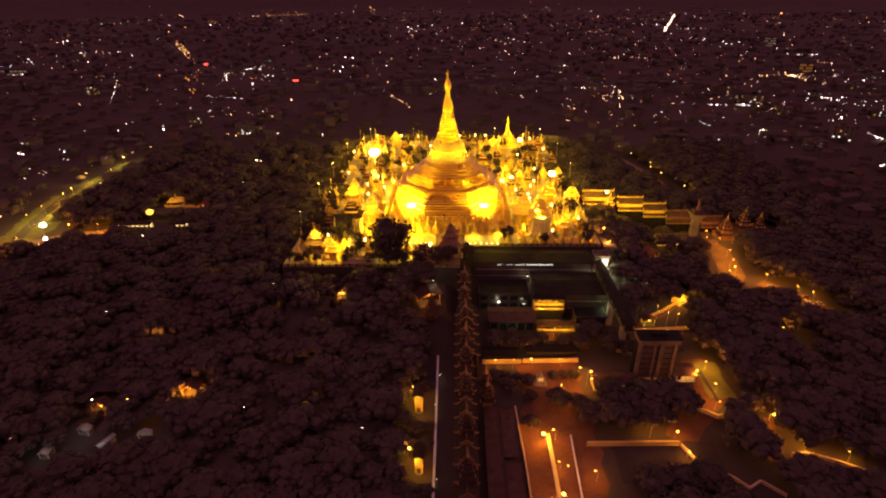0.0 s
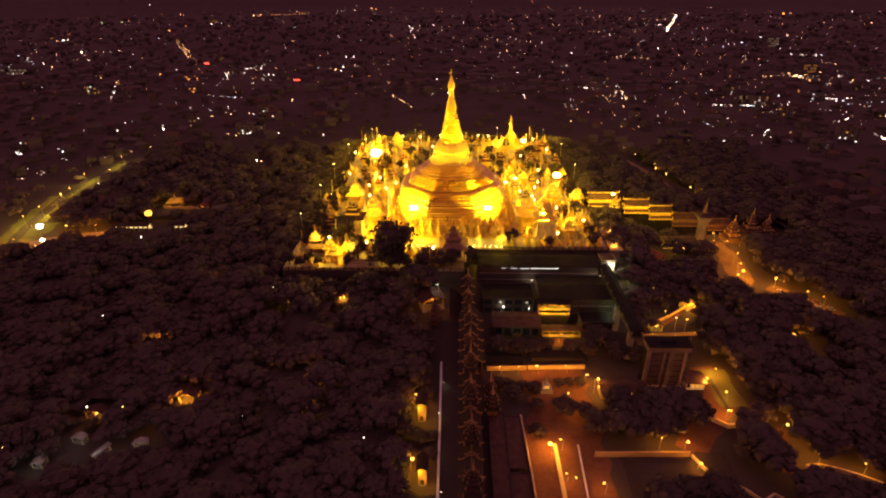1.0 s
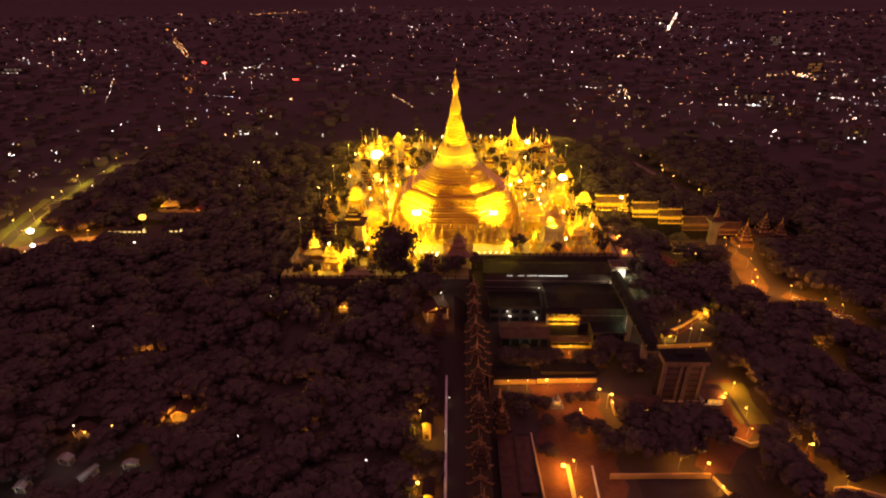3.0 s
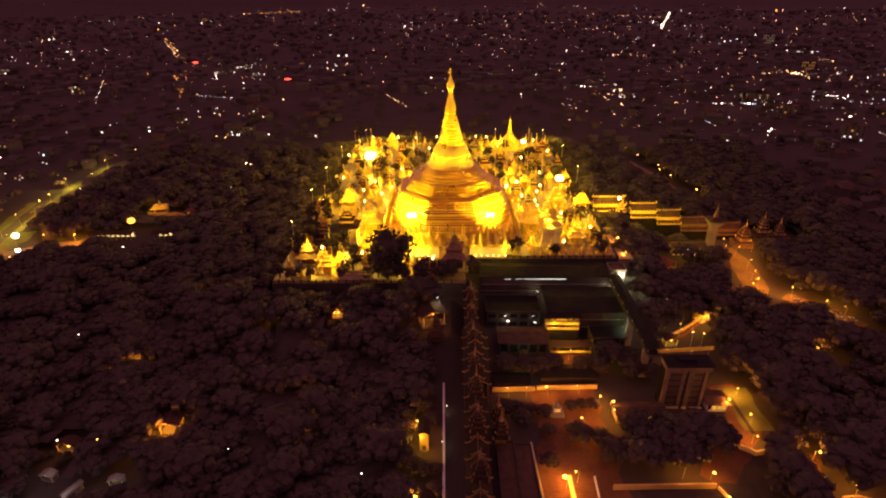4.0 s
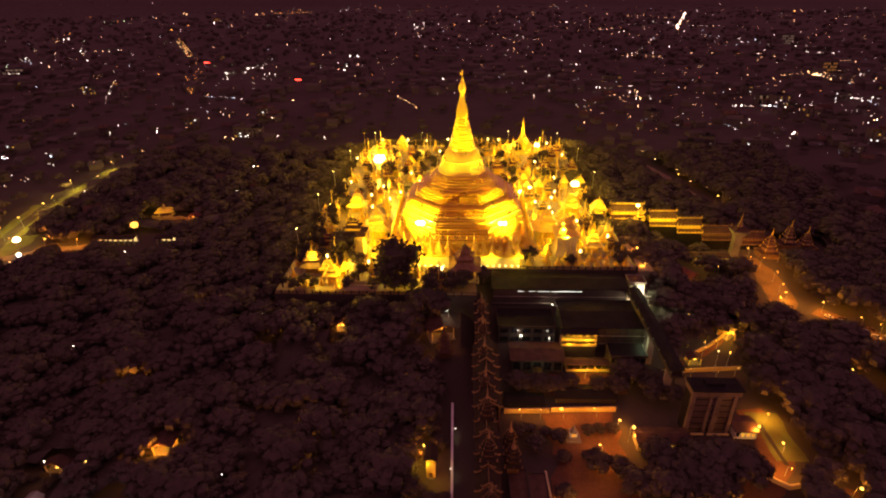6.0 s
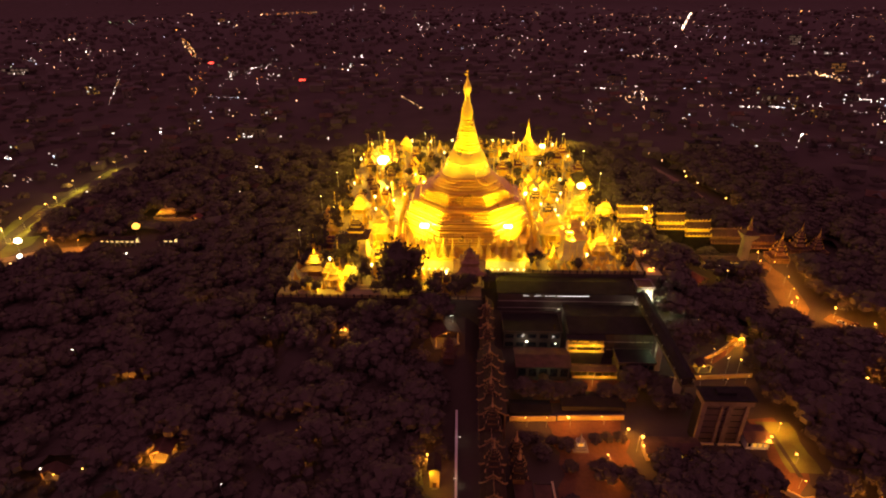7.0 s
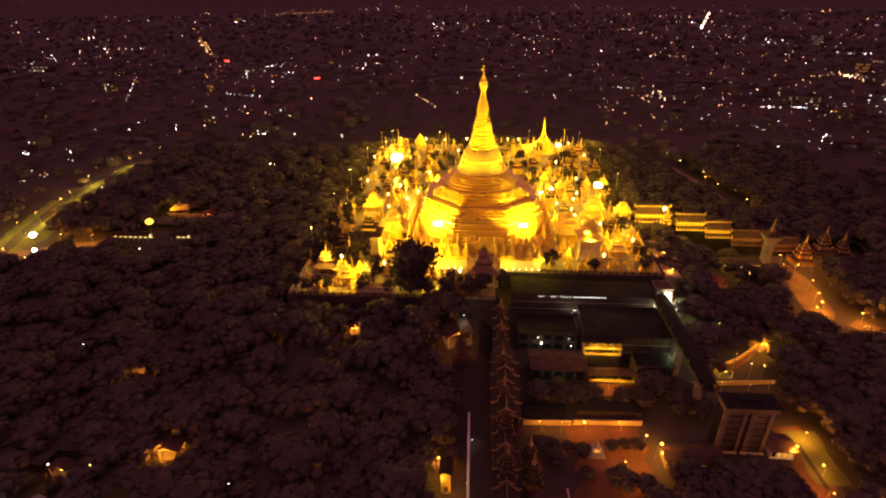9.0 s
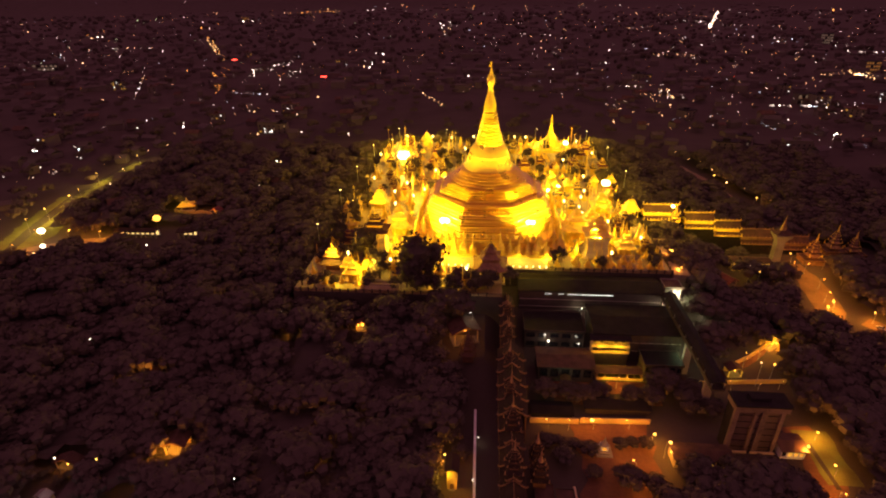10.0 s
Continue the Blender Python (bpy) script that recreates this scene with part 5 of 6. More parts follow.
# ---- trees ----
def crown_mesh(name, seed, radius, height, leaves, dome=False):
    """A crown of many small leaf clumps over uneven boughs."""
    r = random.Random(seed)
    g = Geo()
    lobes = []
    if dome:
        for k in range(15):
            rho, a = math.sqrt((k + 0.5) / 15), k * 2.4 + r.uniform(-0.3, 0.3)
            lobes.append((radius * 0.8 * rho * math.cos(a), radius * 0.8 * rho * math.sin(a), height * (0.62 - 0.26 * rho * rho + r.uniform(-0.03, 0.03)), radius * r.uniform(0.3, 0.4)))
    while not dome and len(lobes) < (13 if name else 8):
        u = Vector((r.uniform(-1, 1), r.uniform(-1, 1), r.uniform(-1, 1)))
        if 0.35 < u.length < 1:
            lobes.append((u.x * radius * 0.66, u.y * radius * 0.66, height * (0.5 + 0.36 * u.z), radius * r.uniform(0.3, 0.46) * (1 if name else 1.15)))
    lobes.append((0, 0, height * 0.5, radius * 0.66))
    for lx, ly, lz, lr in lobes:
        g.ball((lx, ly, lz), lr * (0.86 if dome else 0.66), 6 if name else 5, 0.8)
    for i in range(leaves):
        lx, ly, lz, lr = r.choice(lobes)
        d = Vector((r.gauss(0, 1), r.gauss(0, 1), r.gauss(0.25, 0.9))).normalized()
        p = Vector((lx, ly, lz)) + Vector((d.x, d.y, d.z * 0.8)) * lr * (r.uniform(0.86, 0.98) if dome else r.uniform(0.62, 1.12))
        s = radius * r.uniform(0.06, 0.12)
        a = Vector((r.gauss(0, 1), r.gauss(0, 1), r.gauss(0, 0.6))).normalized() * s
        b = d.cross(a).normalized() * s * 0.7
        up = d * s * 0.5
        g.add([tuple(p - a), tuple(p - b + up), tuple(p + a), tuple(p + b + up)], [(0, 1, 2), (0, 2, 3)])
    if not name:
        tri = [t for f in g.f for t in ([f] if len(f) == 3 else [(f[0], f[i], f[i + 1]) for i in range(1, len(f) - 1)])]
        return np.array(g.v), np.array(tri)
    return g.mesh(name, M_leaf)


def trunk_mesh(name, seed, height, reach):
    r = random.Random(seed)
    g = Geo().rod((0, 0, -1), (0.2, 0.1, height * 0.55), 0.45, 0.3, 7)
    for k in range(4):
        a = 2 * math.pi * (k + r.random()) / 4
        g.rod((0.2, 0.1, height * r.uniform(0.35, 0.54)), (reach * math.cos(a), reach * math.sin(a), height * r.uniform(0.7, 0.95)), 0.22, 0.07, 5)
    return g.mesh(name, M_bark)


CROWNS = [crown_mesh("crown", 10 + i, 5.0, 9.0, 540) for i in range(6)]
WOOD = [crown_mesh("", 50 + i, 5.6, 9.0, 160, True) for i in range(5)]
SPARSE = [crown_mesh("", 70 + i, 5.6, 7.5, 90, True) for i in range(4)]
BROAD = [crown_mesh("crown", 90 + i, 5.6, 9.0, 420, True) for i in range(5)]
TRUNKS = [trunk_mesh("trunk", 30 + i, 8.0, 2.6) for i in range(3)]


def tree(x, y, scale, z=None, label="dark broad-crowned tree", group="trees on the slopes", squash=1.0):
    root = thing("tree", x, y, ground_z(x, y) if z is None else z, label, "tree", group, rng.uniform(0, 360))
    root.scale = (scale, scale, scale * squash)
    t = new("trunk", rng.choice(TRUNKS))
    t.parent = root
    c = new("crown", rng.choice(BROAD if "slopes" in group else CROWNS))
    c.parent, c.location = root, (0, 0, 1.2)
    return root


# big trees on and beside the platform
for x, y, s in ((-54, -58, 1.4), (-68, -32, 2.0), (-58, -44, 1.3), (37, -35.5, 1.3), (12, -56, 1.0), (-7, -60, 0.9), (-60, 110, 1.6), (-88, 60, 1.2), (70, 150, 1.3), (-40, 150, 1.2), (50, 178, 1.1), (84, 100, 1.2), (66, 110, 1.0), (-82, -62, 0.9), (-85, -22, 1.5), (-83, 4, 1.4), (-87, 20, 1.5), (-81, 40, 1.3), (-88, -8, 1.3), (-76, -38, 1.2), (86, 12, 1.2), (88, 48, 1.3)):
    tree(x, y, s, 0 if y > -68 else None, "large dark tree standing on the lit platform", "platform trees")
for x, y, s in ((-17, -75, 2.2), (-25, -88, 1.4), (-46, -78, 1.9), (-78, -78, 1.3), (-90, -86, 1.4), (52, -155, 1.0), (103, -160, 1.7), (94, -166, 1.1), (83, -160, 1.4), (72, -164, 1.2), (49.5, -110, 0.9), (79, -106, 1.25), (83, -104, 0.9), (70, -113, 1.0), (62, -112, 0.9), (43, -113, 0.9), (36, -113, 1.1), (88, -111, 1.3), (84, -116, 1.2), (93, -118, 1.0), (26, -112, 1.1), (29, -138, 0.55), (35, -139, 0.5), (40, -140, 0.45), (52, -138, 0.55), (57, -137, 0.5), (62, -137, 0.55), (24, -139, 0.7), (30, -146, 0.8), (60, -156, 0.8), (40, -152, 0.6), (63, -165, 1.2), (38, -168, 0.7), (88, -168, 1.2), (76, -152, 1.3), (76, -103, 1.3), (90, -150, 1.1), (102, -148, 1.0), (76, -158, 1.2), (40, -142, 0.7)):
    tree(x, y, s, None, "dark broad-crowned tree below the platform")

big = tree(-34, -61.5, 3.1, 0, "very large dark tree standing at the platform edge", "platform trees", 1.0)
big.children[1].location.z = -0.4
for x, y, s in ((-39.5, -63.5, 1.2), (-29, -64, 1.25), (-34, -66, 1.3), (-45, -65, 0.9), (-24, -66, 0.8)):
    tree(x, y, s, 0, "dark shrub at the foot of a large tree", "platform shrubs", 0.75).children[1].location.z = -1.2
for x, y, s in ((-93, -64, 1.0), (-86, -66, 0.8), (-76, -65.5, 0.75), (-15, -66, 1.2), (-58, -66, 0.9), (-5, -66, 1.1), (1, -63, 1.2), (-30, -50, 0.8), (-88, -40, 1.1), (-91, -28, 1.0), (14, -37.5, 0.7), (60, -37, 0.8), (88, -36, 1.0), (91, -24, 1.0)):
    tree(x, y, s, 0, "dark tree standing at the platform edge", "platform trees")
for k in range(15):
    tree(-92.5 + rng.uniform(-1.5, 1.5), -14 + k * 14 + rng.uniform(-4, 4), rng.uniform(0.7, 1.15), 0, "dark tree standing at the platform edge", "platform trees")
    if k > 3:
        tree(92.5 + rng.uniform(-1.5, 1.5), -14 + k * 14 + rng.uniform(-4, 4), rng.uniform(0.7, 1.15), 0, "dark tree standing at the platform edge", "platform trees")

for k in range(26):
    tree(-88 + k * 7 + rng.uniform(-2.5, 2.5), 199 + rng.uniform(-4, 3), rng.uniform(0.5, 0.9), 0, "dark tree along the far rim of the platform", "platform trees")
for _ in range(150):
    x, y = rng.uniform(-90, 90), rng.uniform(56, 190)
    if math.hypot(x - 56, y - 192) > 22 and not any(math.hypot(x - a, y - b) < r + 2.6 for a, b, r in taken[1:]):
        taken.append((x, y, 4.5))
        tree(x, y, rng.uniform(0.6, 1.0), 0, "dark tree among the lit pavilions", "platform trees")

# trees round the lamplit spots in the woods and beside the shrines
for sx, sy, w, d, h, p in spots:
    for k in range(5):
        a = math.pi * (0.85 + k * 0.33) + rng.uniform(-0.2, 0.2)
        tree(sx + (w + 2.2) * math.cos(a + 0.16), sy - 1 + (d + 2.2) * math.sin(a + 0.16), rng.uniform(0.3, 0.42), None, "small leafy tree lit beside a pavilion", "garden trees", 1.0)
        tree(sx + (w + 4.5) * math.cos(a), sy - 1.5 + (d + 4.5) * math.sin(a), rng.uniform(0.42, 0.62), None, "small tree beside a lamplit pavilion", "garden trees", 0.8)
for k in range(8):
    tree(-21 + rng.uniform(-2, 3), -146 - k * 8 + rng.uniform(-2, 2), rng.uniform(0.8, 1.1), None, "dark tree beside the roadside shrines")
for x, y, s in ((-5.5, -172, 0.55), (-6, -181, 0.6), (-11, -173, 0.7), (-12, -182, 0.6), (-5, -204, 0.6), (-12, -206, 0.9), (-8, -147, 0.7)):
    tree(x, y, s, None, "dark tree beside the roadside shrines")
for x, y, s in ((134, -112, 1.7), (142, -122, 1.5), (150, -136, 1.7), (140, -140, 1.5), (150, -158, 1.6), (112, -118, 1.3), (124, -180, 1.0), (130, -176, 1.0), (148, -170, 1.2), (162, -168, 1.4), (176, -166, 1.3), (98, -158, 1.2), (160, -146, 1.6)):
    tree(x, y, s, None, "dark broad-crowned tree between lamplit lanes")

# trees crowding the platform edges
for k in range(26):
    yy = -60 + k * 10 + rng.uniform(-3, 3)
    tree(PX0 - rng.uniform(4, 9), yy, rng.uniform(1.1, 1.6), None, "dark tree against the platform wall")
    if not (18 < yy < 56):
        tree(PX1 + rng.uniform(4, 9), yy + 24, rng.uniform(1.1, 1.55), None, "dark tree against the platform wall")
for k in range(9):
    tree(-93 + k * 9.5 + rng.uniform(-3, 3), PY0 - rng.uniform(4, 9), rng.uniform(0.8, 1.25), None, "dark tree against the platform wall")

for k in range(17):
    tree(100 + k * 4.6 + rng.uniform(-1, 1), 20 + rng.uniform(-3, 2), rng.uniform(0.85, 1.05) * (1 if k < 9 else 0.72), None, "dark tree before the east stairway")

# keep trees off roads, yards and buildings
keep = [(PX0 - 3, PX1 + 3, PYE - 2, PY1 + 3), (PX0, PXC + 4, PY0 - 4, PY1), (-6, 34, -230, -60), (-17, -2, -102, -82), (15, 92, -128, -38), (32, 66, -230, -124), (64, 122, -150, -118), (84, 96, -135, -40), (95, 190, 27, 52), (198, 245, 14, 42), (146, 176, 2, 18)]
lines = [((-322, 0), (-345, -90), 5), ((-322, 0), (-338, 45), 8), ((-338, 45), (-357, 200), 5), ((-357, 200), (-300, 420), 4), ((-322, 0), (-270, -230), 3), ((-309, 20), (-300, 5), 14), ((188, 14), (190, -8), 10), ((188, -10), (178, -52), 11), ((-350, -16), (-262, 30), 6), ((-345, 84), (-352, 205), 6), ((197, -50), (213, -72), 9), ((198, -56), (212, -80), 8), ((183, -42), (178, -58), 7), ((181, -102), (184, -128), 5), ((112, -93), (143, -77), 6), ((76, -105), (133, -100), 5), ((96, -113), (128, -109), 5),
         ((98, -176), (124, -140), 5), ((118, -163), (113, -172), 3), ((136, -170), (134, -184), 4), ((142, -186), (168, -195), 4.5), ((100, -186), (126, -206), 4), ((200, -62), (219, -90), 9), ((126, -124), (128, -150), 5.5), ((132, -186), (142, -158), 2.5), ((175, 235), (202, 105), 11), ((60, -178), (98, -180), 4), ((70, -186), (108, -186), 8), ((98, -178), (122, -196), 3), ((140, -183), (164, -191), 3.5), ((-13, -150), (-8, -196), 5), ((-254, 24), (-230, 40), 9), ((-240, 44), (-240, 32), 6), ((-262, 22), (-202, 24), 9), ((-245, 78), (-207, 70), 7), ((138, -22), (138, -8), 9)]


def blocked(x, y, r):
    if any(a - r < x < b + r and c - r < y < d + r for a, b, c, d in keep):
        return True
    for (ax, ay), (bx, by), w in lines:
        t = max(0, min(1, ((x - ax) * (bx - ax) + (y - ay) * (by - ay)) / ((bx - ax) ** 2 + (by - ay) ** 2)))
        if math.hypot(x - ax - t * (bx - ax), y - ay - t * (by - ay)) < w + r:
            return True
    if any(math.hypot(x - sx, y - sy + 3) < 4 + r for sx, sy, w, d, t in sheds):
        return True
    if any(math.hypot(x - sx, y - sy + 9) < 3.2 + r * 0.6 for sx, sy, *_ in spots):
        return True
    return any(math.hypot(x - sx, y - sy + 2.5) < w + 1.6 + r * 0.6 for sx, sy, w, d, h, p in spots)


WV, WF = [], []
woodn = 0


def wood(x, y, s, kinds=None):
    """One crown more for the joined woods."""
    global woodn
    kinds = kinds or WOOD
    g = kinds[rng.randrange(len(kinds))]
    a = rng.uniform(0, 6.283)
    c, d = math.cos(a) * s, math.sin(a) * s
    v = g[0]
    WV.append(np.stack([v[:, 0] * c - v[:, 1] * d + x, v[:, 0] * d + v[:, 1] * c + y, (v[:, 2] + 2.0) * s + ground_z(x, y)], 1))
    WF.append(g[1] + woodn)
    woodn += len(v)


planted, tries = [], 0
while len(planted) < 2300 and tries < 110000:
    tries += 1
    x, y = rng.uniform(-320, 300), rng.uniform(-215, 240)
    if x < 90 and rng.random() < 0.28:
        x = rng.uniform(95, 300)
    s = rng.uniform(0.8, 1.9)
    if blocked(x, y, s * 3.2) or any(math.hypot(x - a, y - b) < (s + c) * (1.9 if x > 90 else 2.08) for a, b, c in planted):
        continue
    planted.append((x, y, s))
    if math.hypot(x, y + 340) < 185 and x > 0:
        tree(x, y, s, None, "dark broad-crowned tree in the night woods", "trees on the slopes", rng.uniform(0.8, 1.15))
    else:
        wood(x, y, s)
# leafy sheet added just below the crowns, so gaps between them shade less
under, cols = Geo(), 156
for j in range(114):
    for i in range(cols):
        x, y = -320 + i * 4.0, -215 + j * 4.0
        under.v.append((x + rng.uniform(-1, 1), y + rng.uniform(-1, 1), ground_z(x, y) + 4.8 + rng.uniform(-1.0, 1.0)))
for j in range(113):
    for i in range(cols - 1):
        if not blocked(-318 + i * 4.0, -213 + j * 4.0, 4.5):
            k = j * cols + i
            under.f.append((k, k + 1, k + cols + 1, k + cols))
tagged(part("understorey", under, M_leaf), "leafy sheet added to fill the dark gaps between tree crowns", "woods", kind="stuff")
woods_mesh = bpy.data.meshes.new("woods")
woods_mesh.from_pydata(np.concatenate(WV).tolist(), [], np.concatenate(WF).tolist())
woods_mesh.materials.append(M_leaf)
tagged(new("woods", woods_mesh), "dark mass of broad-crowned trees in the night woods", "woods", kind="stuff")

# far woods as one mass (the nearer ones leafy)
WV, WF, woodn = [], [], 0
g = Geo()
for _ in range(3400):
    y = -150 + 3000 * rng.random() ** 2.2
    x = rng.uniform(-1, 1) * (430 + y * 0.9)
    if blocked(x, y, 4) or (abs(x) < 300 and y < 245):
        continue
    z = ground_z(x, y)
    if y < 800:
        if rng.random() < 0.75:
            wood(x, y, rng.uniform(0.8, 1.5), SPARSE)
        continue
    r = rng.uniform(3.5, 7) * (1 + y / 3000)
    for k in range(2):
        g.ball((x + rng.uniform(-r, r) * 0.7, y + rng.uniform(-r, r) * 0.7, z + r * rng.uniform(0.5, 1.1)), r * rng.uniform(0.55, 0.9), 5, 0.85)
near_mesh = bpy.data.meshes.new("near_city_woods")
near_mesh.from_pydata(np.concatenate(WV).tolist(), [], np.concatenate(WF).tolist())
near_mesh.materials.append(M_leaf)
tagged(new("near_city_woods", near_mesh), "dark tree canopy among the nearer city houses", "woods", kind="stuff")
tagged(part("far_woods", g, M_leaf), "dark distant tree canopy between the city houses", "woods", kind="stuff")


# ---- the city beyond ----
class Dots:
    """City lamps of one colour, gathered into one mesh."""

    def __init__(self, name, material, label):
        self.g, self.name, self.material, self.label = Geo(), name, material, label

    def dot(self, x, y, up, r):
        z = ground_z(x, y) + up
        self.g.add([(x + r, y, z), (x, y + r, z), (x - r, y, z), (x, y - r, z), (x, y, z + r), (x, y, z - r)],
                   [(0, 1, 4), (1, 2, 4), (2, 3, 4), (3, 0, 4), (1, 0, 5), (2, 1, 5), (3, 2, 5), (0, 3, 5)])

    def done(self):
        tagged(part(self.name, self.g, self.material), self.label, "city lights", kind="stuff")


warm, white, cool = Dots("city_lamps", C_warm, "scattered warm lamps of the night city"), Dots("city_lamps", C_white, "scattered white lamps of the night city"), Dots("city_lamps", C_cool, "scattered bluish lamps of the night city")
red, green, orange = Dots("city_lamps", C_red, "red signs of the night city"), Dots("city_lamps", C_green, "greenish lamps of the night city"), Dots("city_lamps", C_orange, "orange street lamps of far avenues")


def size(y):
    return rng.uniform(0.33, 0.72) * (1 + max(y, 0) / 900)


def pick(mix):
    return {"w": warm, "h": white, "c": cool, "r": red, "g": green, "o": orange}[rng.choice(mix)]


def cluster(x, y, sx, sy, n, mix, up=6, grow=1.0):
    for _ in range(n):
        a, b = x + rng.gauss(0, sx), y + rng.gauss(0, sy)
        pick(mix).dot(a, b, rng.uniform(2, up), size(b) * grow)


def row(x0, y0, x1, y1, n, mix, wob=3, grow=1.0):
    for i in range(n):
        t = (i + rng.uniform(-0.3, 0.3)) / max(1, n - 1)
        a, b = x0 + (x1 - x0) * t + rng.gauss(0, wob), y0 + (y1 - y0) * t + rng.gauss(0, wob)
        pick(mix).dot(a, b, 8, size(b) * grow)


# loose lamps everywhere, thinning out towards the hill
for _ in range(1750):
    y = 150 * math.exp(rng.random() * 3.55)
    x = rng.uniform(-1, 1) * (380 + y * 0.95)
    if x < -100 and rng.random() < 0.35 or blocked(x, y, 0) or (abs(x) < 330 and y < 330 and rng.random() < 0.6) or (-150 < x < 200 and y < 500) or (x < 0 and y < 560) or y < 300:
        continue
    pick("hhhhwwwwwco" if x > 0 else "hhhwwwwwcog").dot(x, y, rng.uniform(3, 12), size(y) * rng.choice((0.5, 0.6, 0.8)))

# fine far lamps, thickening towards the north-east
for _ in range(1100):
    y = 420 * math.exp(rng.random() * 2.3)
    x = rng.uniform(-1, 1) * (380 + y * 0.92)
    if (abs(x) < 260 and y < 620) or noise.noise((x / 170, y / 260, 5)) < (-0.02 if x > 100 else 0.1):
        continue
    pick("hhhwwwww" if x > 0 else "hhwwwwoc").dot(x, y, rng.uniform(3, 12), size(y) * rng.choice((0.4, 0.5, 0.65)))

# avenues and lit streets
for x0, y0, x1, y1, n, mix, wob, gr in (
        (-946, 1555, -600, 941, 26, "oow", 3, 0.75),
        (-888, 1438, -689, 1082, 12, "w", 2, 0.9),
        (-538, 755, -445, 576, 15, "o", 2, 0.75),
        (-544, 824, -451, 597, 12, "oor", 3, 0.75),
        (-540, 496, -659, 718, 9, "hw", 1, 0.9),
        (-3161, 4625, -2326, 3942, 18, "gh", 9, 1),
        (-1197, 3020, -932, 3229, 22, "ow", 4, 0.9),
        (765, 1794, 1150, 2770, 46, "hhw", 2, 1.5),
        (786, 2568, 967, 2407, 24, "w", 2, 0.6),
        (762, 2159, 845, 2081, 8, "h", 1, 1),):
    row(x0, y0, x1, y1, n, mix, wob, gr)
for x0, y0, x1, y1, n, mix, wob, gr in (
        (858, 1923, 1012, 1796, 14, "hw", 2, 0.9),
        (834, 1060, 863, 1047, 9, "h", 1, 1.3),
        (906, 1313, 887, 1209, 7, "hg", 2, 1.2),
        (493, 299, 488, 259, 12, "h", 1, 1),
        (373, 462, 396, 457, 8, "h", 1, 0.9),
        (413, 461, 430, 457, 12, "hc", 1, 1.3),
        (483, 468, 501, 455, 6, "h", 1, 1),
        (573, 522, 581, 513, 5, "h", 1, 1.3),
        (207, 905, 245, 885, 6, "h", 1, 1.1),
        (377, 1039, 457, 1002, 10, "w", 1, 0.8),):
    row(x0, y0, x1, y1, n, mix, wob, gr)
for x0, y0, x1, y1, n, mix, wob, gr in (
        (274, 589, 260, 502, 9, "hw", 1, 1),
        (225, 540, 267, 529, 8, "w", 2, 0.8),
        (-411, 554, -344, 529, 12, "hc", 1, 0.8),
        (489, 360, 523, 386, 4, "hw", 1, 1),
        (311, 385, 319, 341, 9, "c", 1, 0.6),
        (-100, 538, -66, 458, 10, "wh", 1, 0.9),
        (228, 516, 252, 414, 9, "w", 2, 0.7),
        (581, 731, 645, 750, 9, "w", 1, 1.2),
        (653, 764, 646, 695, 7, "w", 2, 1.3),
        (802, 925, 822, 878, 6, "w", 1, 1.2),):
    row(x0, y0, x1, y1, n, mix, wob, gr)
for x0, y0, x1, y1, n, mix, wob, gr in (
        (194, 618, 240, 606, 7, "h", 1, 0.9),):
    row(x0, y0, x1, y1, n, mix, wob, gr)
# lit districts
for x, y, sx, sy, n, mix, gr in (
        (-1717, 2495, 15, 125, 6, "g", 1.6),
        (-1192, 2432, 12, 74, 6, "wh", 1.5),
        (-1336, 1584, 3, 13, 3, "h", 1.7),
        (-461, 845, 17, 73, 28, "h", 0.9),
        (-267, 955, 11, 66, 11, "hw", 0.9),
        (-373, 764, 13, 42, 12, "h", 0.9),
        (-173, 2031, 26, 250, 18, "h", 0.9),
        (-742, 3643, 49, 354, 8, "h", 0.9),
        (665, 728, 10, 38, 12, "w", 1.1),
        (272, 563, 8, 34, 12, "hw", 0.9),
        (-966, 1062, 55, 110, 26, "hhw", 0.8),):
    cluster(x, y, sx, sy, n, mix, 10, gr)
for x, y, sx, sy, n, mix, gr in (
        (-1047, 1011, 36, 138, 16, "hc", 0.8),
        (172, 453, 15, 44, 12, "hw", 0.8),
        (133, 1511, 66, 232, 26, "hw", 0.8),
        (506, 1694, 70, 313, 24, "hw", 0.8),
        (826, 1287, 46, 213, 26, "hc", 0.9),
        (717, 762, 38, 138, 46, "hhcw", 0.9),
        (594, 486, 22, 35, 24, "hc", 0.9),
        (472, 448, 29, 22, 20, "hh", 0.8),
        (348, 290, 24, 18, 12, "hc", 0.6),
        (393, 253, 15, 11, 10, "c", 0.5),
        (-189, 923, 31, 99, 14, "hw", 0.8),):
    cluster(x, y, sx, sy, n, mix, 10, gr)
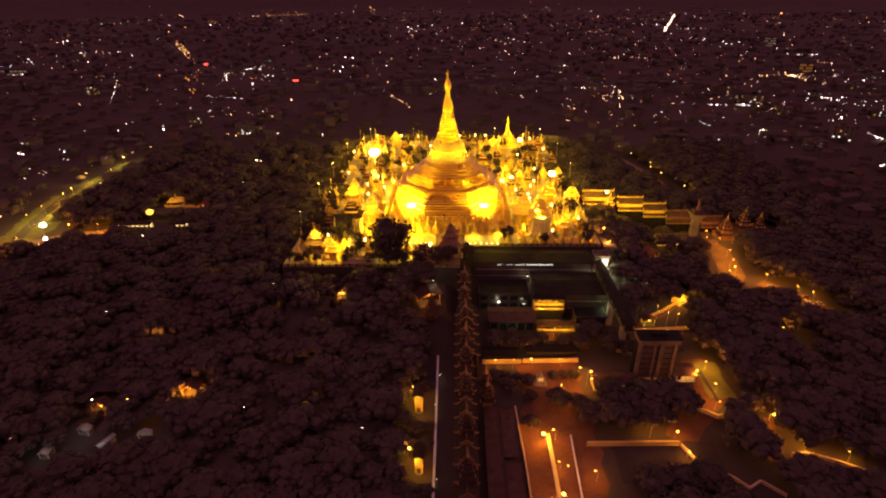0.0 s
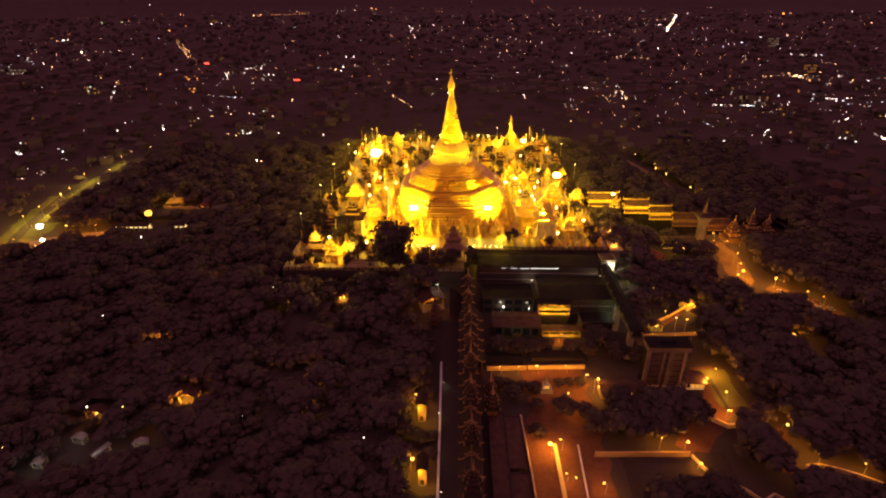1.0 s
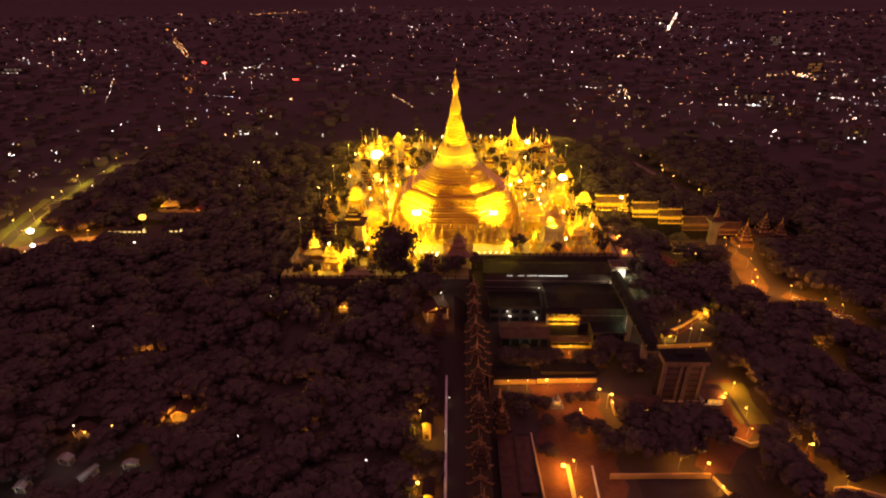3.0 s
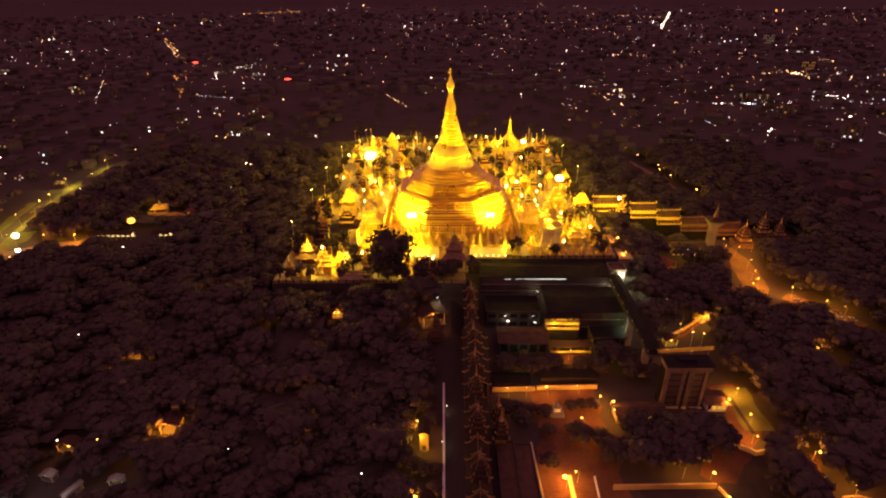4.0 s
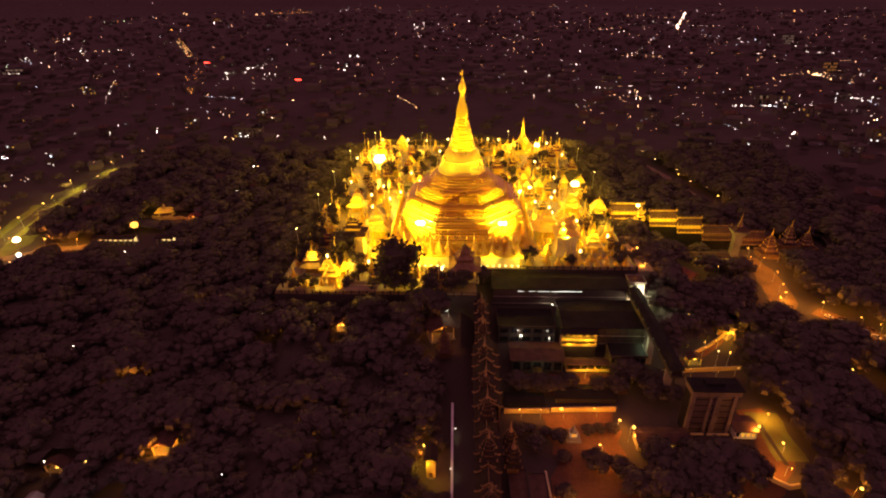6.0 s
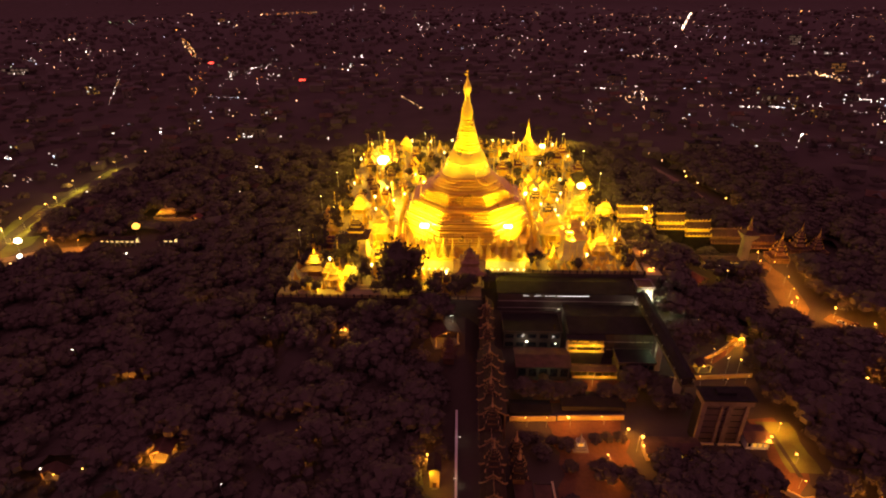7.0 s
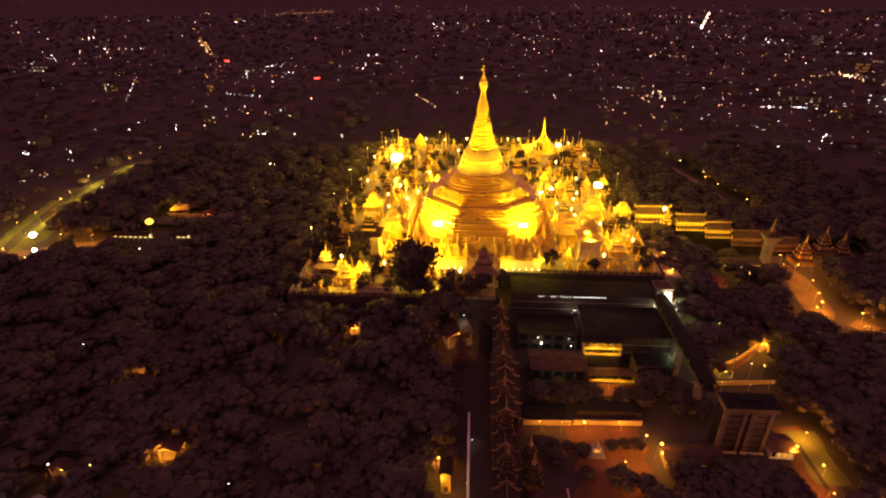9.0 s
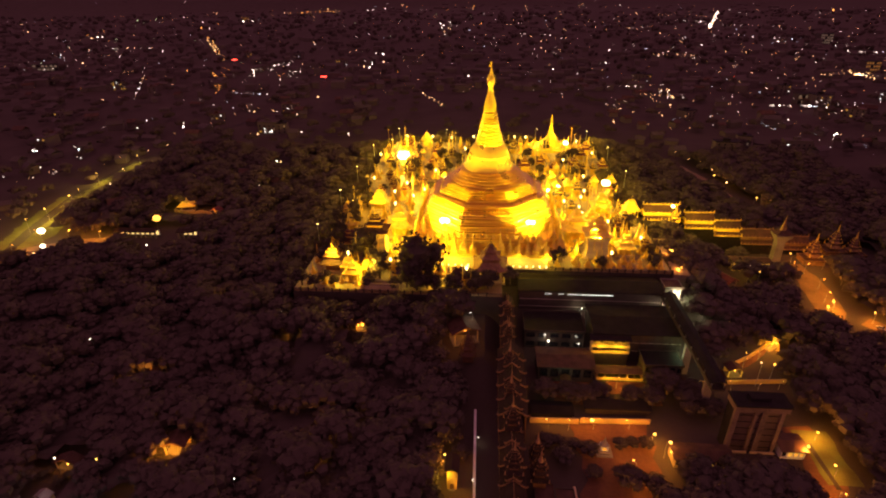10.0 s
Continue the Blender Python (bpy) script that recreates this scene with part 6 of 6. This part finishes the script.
# single bright lamps
for x, y, mix, gr in (
        (-377, 340, "h", 1.2), (-158, 295, "h", 1.1), (-263, 252, "h", 0.9), (-203, 191, "h", 0.9), (-480, 224, "h", 1.1), (-471, 217, "h", 1.0), (-411, 196, "h", 0.9), (-441, 233, "h", 0.8), (-432, 228, "h", 0.8), (-403, 148, "w", 0.9), (-404, 155, "w", 0.8), (-330, 321, "h", 0.4), (377, 314, "h", 1), (370, 306, "h", 0.8), (293, 132, "h", 1), (417, 169, "h", 1), (421, 171, "h", 1), (1748, 2845, "o", 1.5), (199, 149, "w", 0.8), (199, 181, "w", 0.7), (198, 210, "w", 0.8), (169, 208, "w", 0.8), (498, 333, "w", 1.1)):
    pick(mix).dot(x, y, 8, gr * 0.62 * (1 + max(y, 0) / 900))
for x, y, mix, gr in (
        (137, 227, "w", 0.8), (138, 255, "w", 0.7), (160, 739, "h", 1.3), (122, 864, "w", 0.9), (292, 1126, "h", 1), (-432, 517, "w", 1), (-432, 490, "h", 0.8), (-290, 412, "w", 0.9), (-313, 405, "w", 0.8), (-250, 393, "w", 0.9), (-428, 323, "h", 0.8), (-433, 353, "h", 0.6), (-203, 243, "h", 0.8), (-274, 296, "w", 1.0), (-406, 132, "h", 0.8), (-434, 132, "h", 1.0), (228, 333, "w", 0.8), (207, 333, "w", 0.7), (-573, 510, "w", 0.7), (-585, 488, "w", 0.5), (-928, 799, "h", 1), (-1154, 1924, "o", 1.4), (-628, 671, "o", 0.9)):
    pick(mix).dot(x, y, 8, gr * 0.62 * (1 + max(y, 0) / 900))
for x, y in ((-478, 219), (-472, 215), (-422, 161), (-396, 144), (-398, 150), (-429, 223), (-404, 192), (-325, 120), (-314, 98), (-368, 323), (-430, 362), (-423, 317), (-259, 241)):
    pick("hhwc").dot(x, y, 8, rng.uniform(0.5, 0.8) * (1 + y / 900))
for x, y in ((-262, 290), (-250, 303), (-198, 189), (-251, 394), (-215, 303), (-149, 132), (-156, 289), (-192, 121), (-323, 246), (-392, 451), (-354, 431), (-467, 318), (-258, 513), (-136, 162)):
    pick("hhwc").dot(x, y, 8, rng.uniform(0.5, 0.8) * (1 + y / 900))
row(185, 235, 215, 105, 6, "w", 2, 0.7)
row(-360, 160, -330, 420, 9, "w", 6, 0.8)
cluster(-400, 60, 50, 40, 16, "wwoh", 12, 0.7)
cluster(-345, -10, 20, 40, 14, "ow", 12, 0.8)
for d in (warm, white, cool, green, orange):
    d.done()


def red_sign(x, y, w, h, up):
    z = ground_z(x, y)
    root = thing("neon_sign", x, y, z, "glowing red rooftop sign bar on posts", "sign", "red signs")
    part("post", Geo().rod((-w * 0.4, 0, -0.5), (-w * 0.4, 0, up), 0.3).rod((w * 0.4, 0, -0.5), (w * 0.4, 0, up), 0.3), M_steel, root)
    part("sign_face", Geo().box(-w, w, -0.3, 0.3, up, up + h), L_red, root)


red_sign(-566, 912, 5, 2.6, 12)
red_sign(-302, 698, 5.5, 1.8, 9)
red.dot(-700, 1100, 9, 1.4)
red.dot(420, 700, 9, 1.0)
red.done()


def city_block(x, y, w, d, h, turn, lit, roof):
    root = thing("city_building", x, y, ground_z(x, y), "dim city building with a few lamplit windows", "building", "city buildings", turn)
    part("wall", Geo().box(-w, w, -d, d, -1, h), M_citywall, root)
    part("roof", Geo().box(-w - 0.4, w + 0.4, -d - 0.4, d + 0.4, h, h + 0.6).box(-w * 0.3, w * 0.2, -d * 0.3, d * 0.3, h + 0.6, h + 3), roof, root)
    n, m = max(2, int(w / 2.5)), max(1, int(h / 3.4))
    for r in range(m):
        for c in range(n):
            on = rng.random() < 0.28
            part("window", Geo().box(-0.9, 0.9, -0.08, 0.08, 0, 1.6), (rng.choice(lit) if on else M_glass), root).location = (-w + (c + 0.5) * 2 * w / n, -d - 0.02, r * 3.4 + 1.2)


for _ in range(46):
    y = 260 * math.exp(rng.random() * 1.5)
    x = rng.choice((-1, 1, 1)) * rng.uniform(230, 380 + y * 0.75)
    if blocked(x, y, 12):
        continue
    city_block(x, y, rng.uniform(6, 13), rng.uniform(5, 9), rng.uniform(6, 18), rng.uniform(-30, 30), (L_warmwin, L_coolwin, L_tube), rng.choice((M_roofgrey, M_city, M_roofbrown)))

# notable far blocks
for x, y, w, d, h, pane in ((700, 800, 13, 10, 22, L_dimwin), (448, 520, 14, 8, 14, L_coolwin), (-1240, 2560, 18, 10, 12, L_dimwin), (900, 1330, 16, 14, 24, L_coolwin), (-960, 850, 30, 9, 12, L_coolwin)):
    building("lit_city_block", x - w, x + w, y - d, y + d, ground_z(x, y) - 1, ground_z(x, y) + h, "brightly lit city block", "building", M_roofgrey, M_city, 0, "x", pane, max(2, int(h / 5)), 6)

# houses of the nearer city
house_walls = Geo().box(-1, 1, -1, 1, -0.3, 1).mesh("wall", M_citywall)
house_roofs = [Geo().gable(-1.1, 1.1, -1.12, 1.12, 1.0, 0.5, "x", 0.08).mesh("roof", m) for m in (M_city, M_roofbrown, M_city)]
for _ in range(250):
    y = 60 + 640 * rng.random()
    x = rng.choice((-1, 1)) * rng.uniform(150, 330 + y * 0.8)
    if blocked(x, y, 9):
        continue
    root = thing("house", x, y, ground_z(x, y), "dim small city house with a gabled roof", "house", "city houses", rng.uniform(-40, 40))
    root.scale = (rng.uniform(4, 9), rng.uniform(4, 6.5), rng.uniform(3.5, 8))
    for nm, me in (("wall", house_walls), ("roof", rng.choice(house_roofs))):
        new(nm, me).parent = root

# low houses of the far city, joined
g, roofs = Geo(), Geo()
for _ in range(1500):
    y = 600 * math.exp(rng.random() * 1.9)
    x = rng.uniform(-1, 1) * (360 + y * 0.9)
    if blocked(x, y, 10) or (abs(x) < 240 and y < 420):
        continue
    w, d, h, z = rng.uniform(4, 10) * (1 + y / 3000), rng.uniform(4, 8), rng.uniform(4, 11), ground_z(x, y)
    g.box(x - w, x + w, y - d, y + d, z - 1, z + h)
    roofs.gable(x - w - 0.5, x + w + 0.5, y - d - 0.5, y + d + 0.5, z + h + 0.35, d * 0.4, "x")
tagged(part("far_houses", g, M_citywall), "dim rows of distant city houses", "houses", kind="stuff")
tagged(part("far_roofs", roofs, M_city), "dim low roofs of distant city houses", "roofs", kind="stuff")
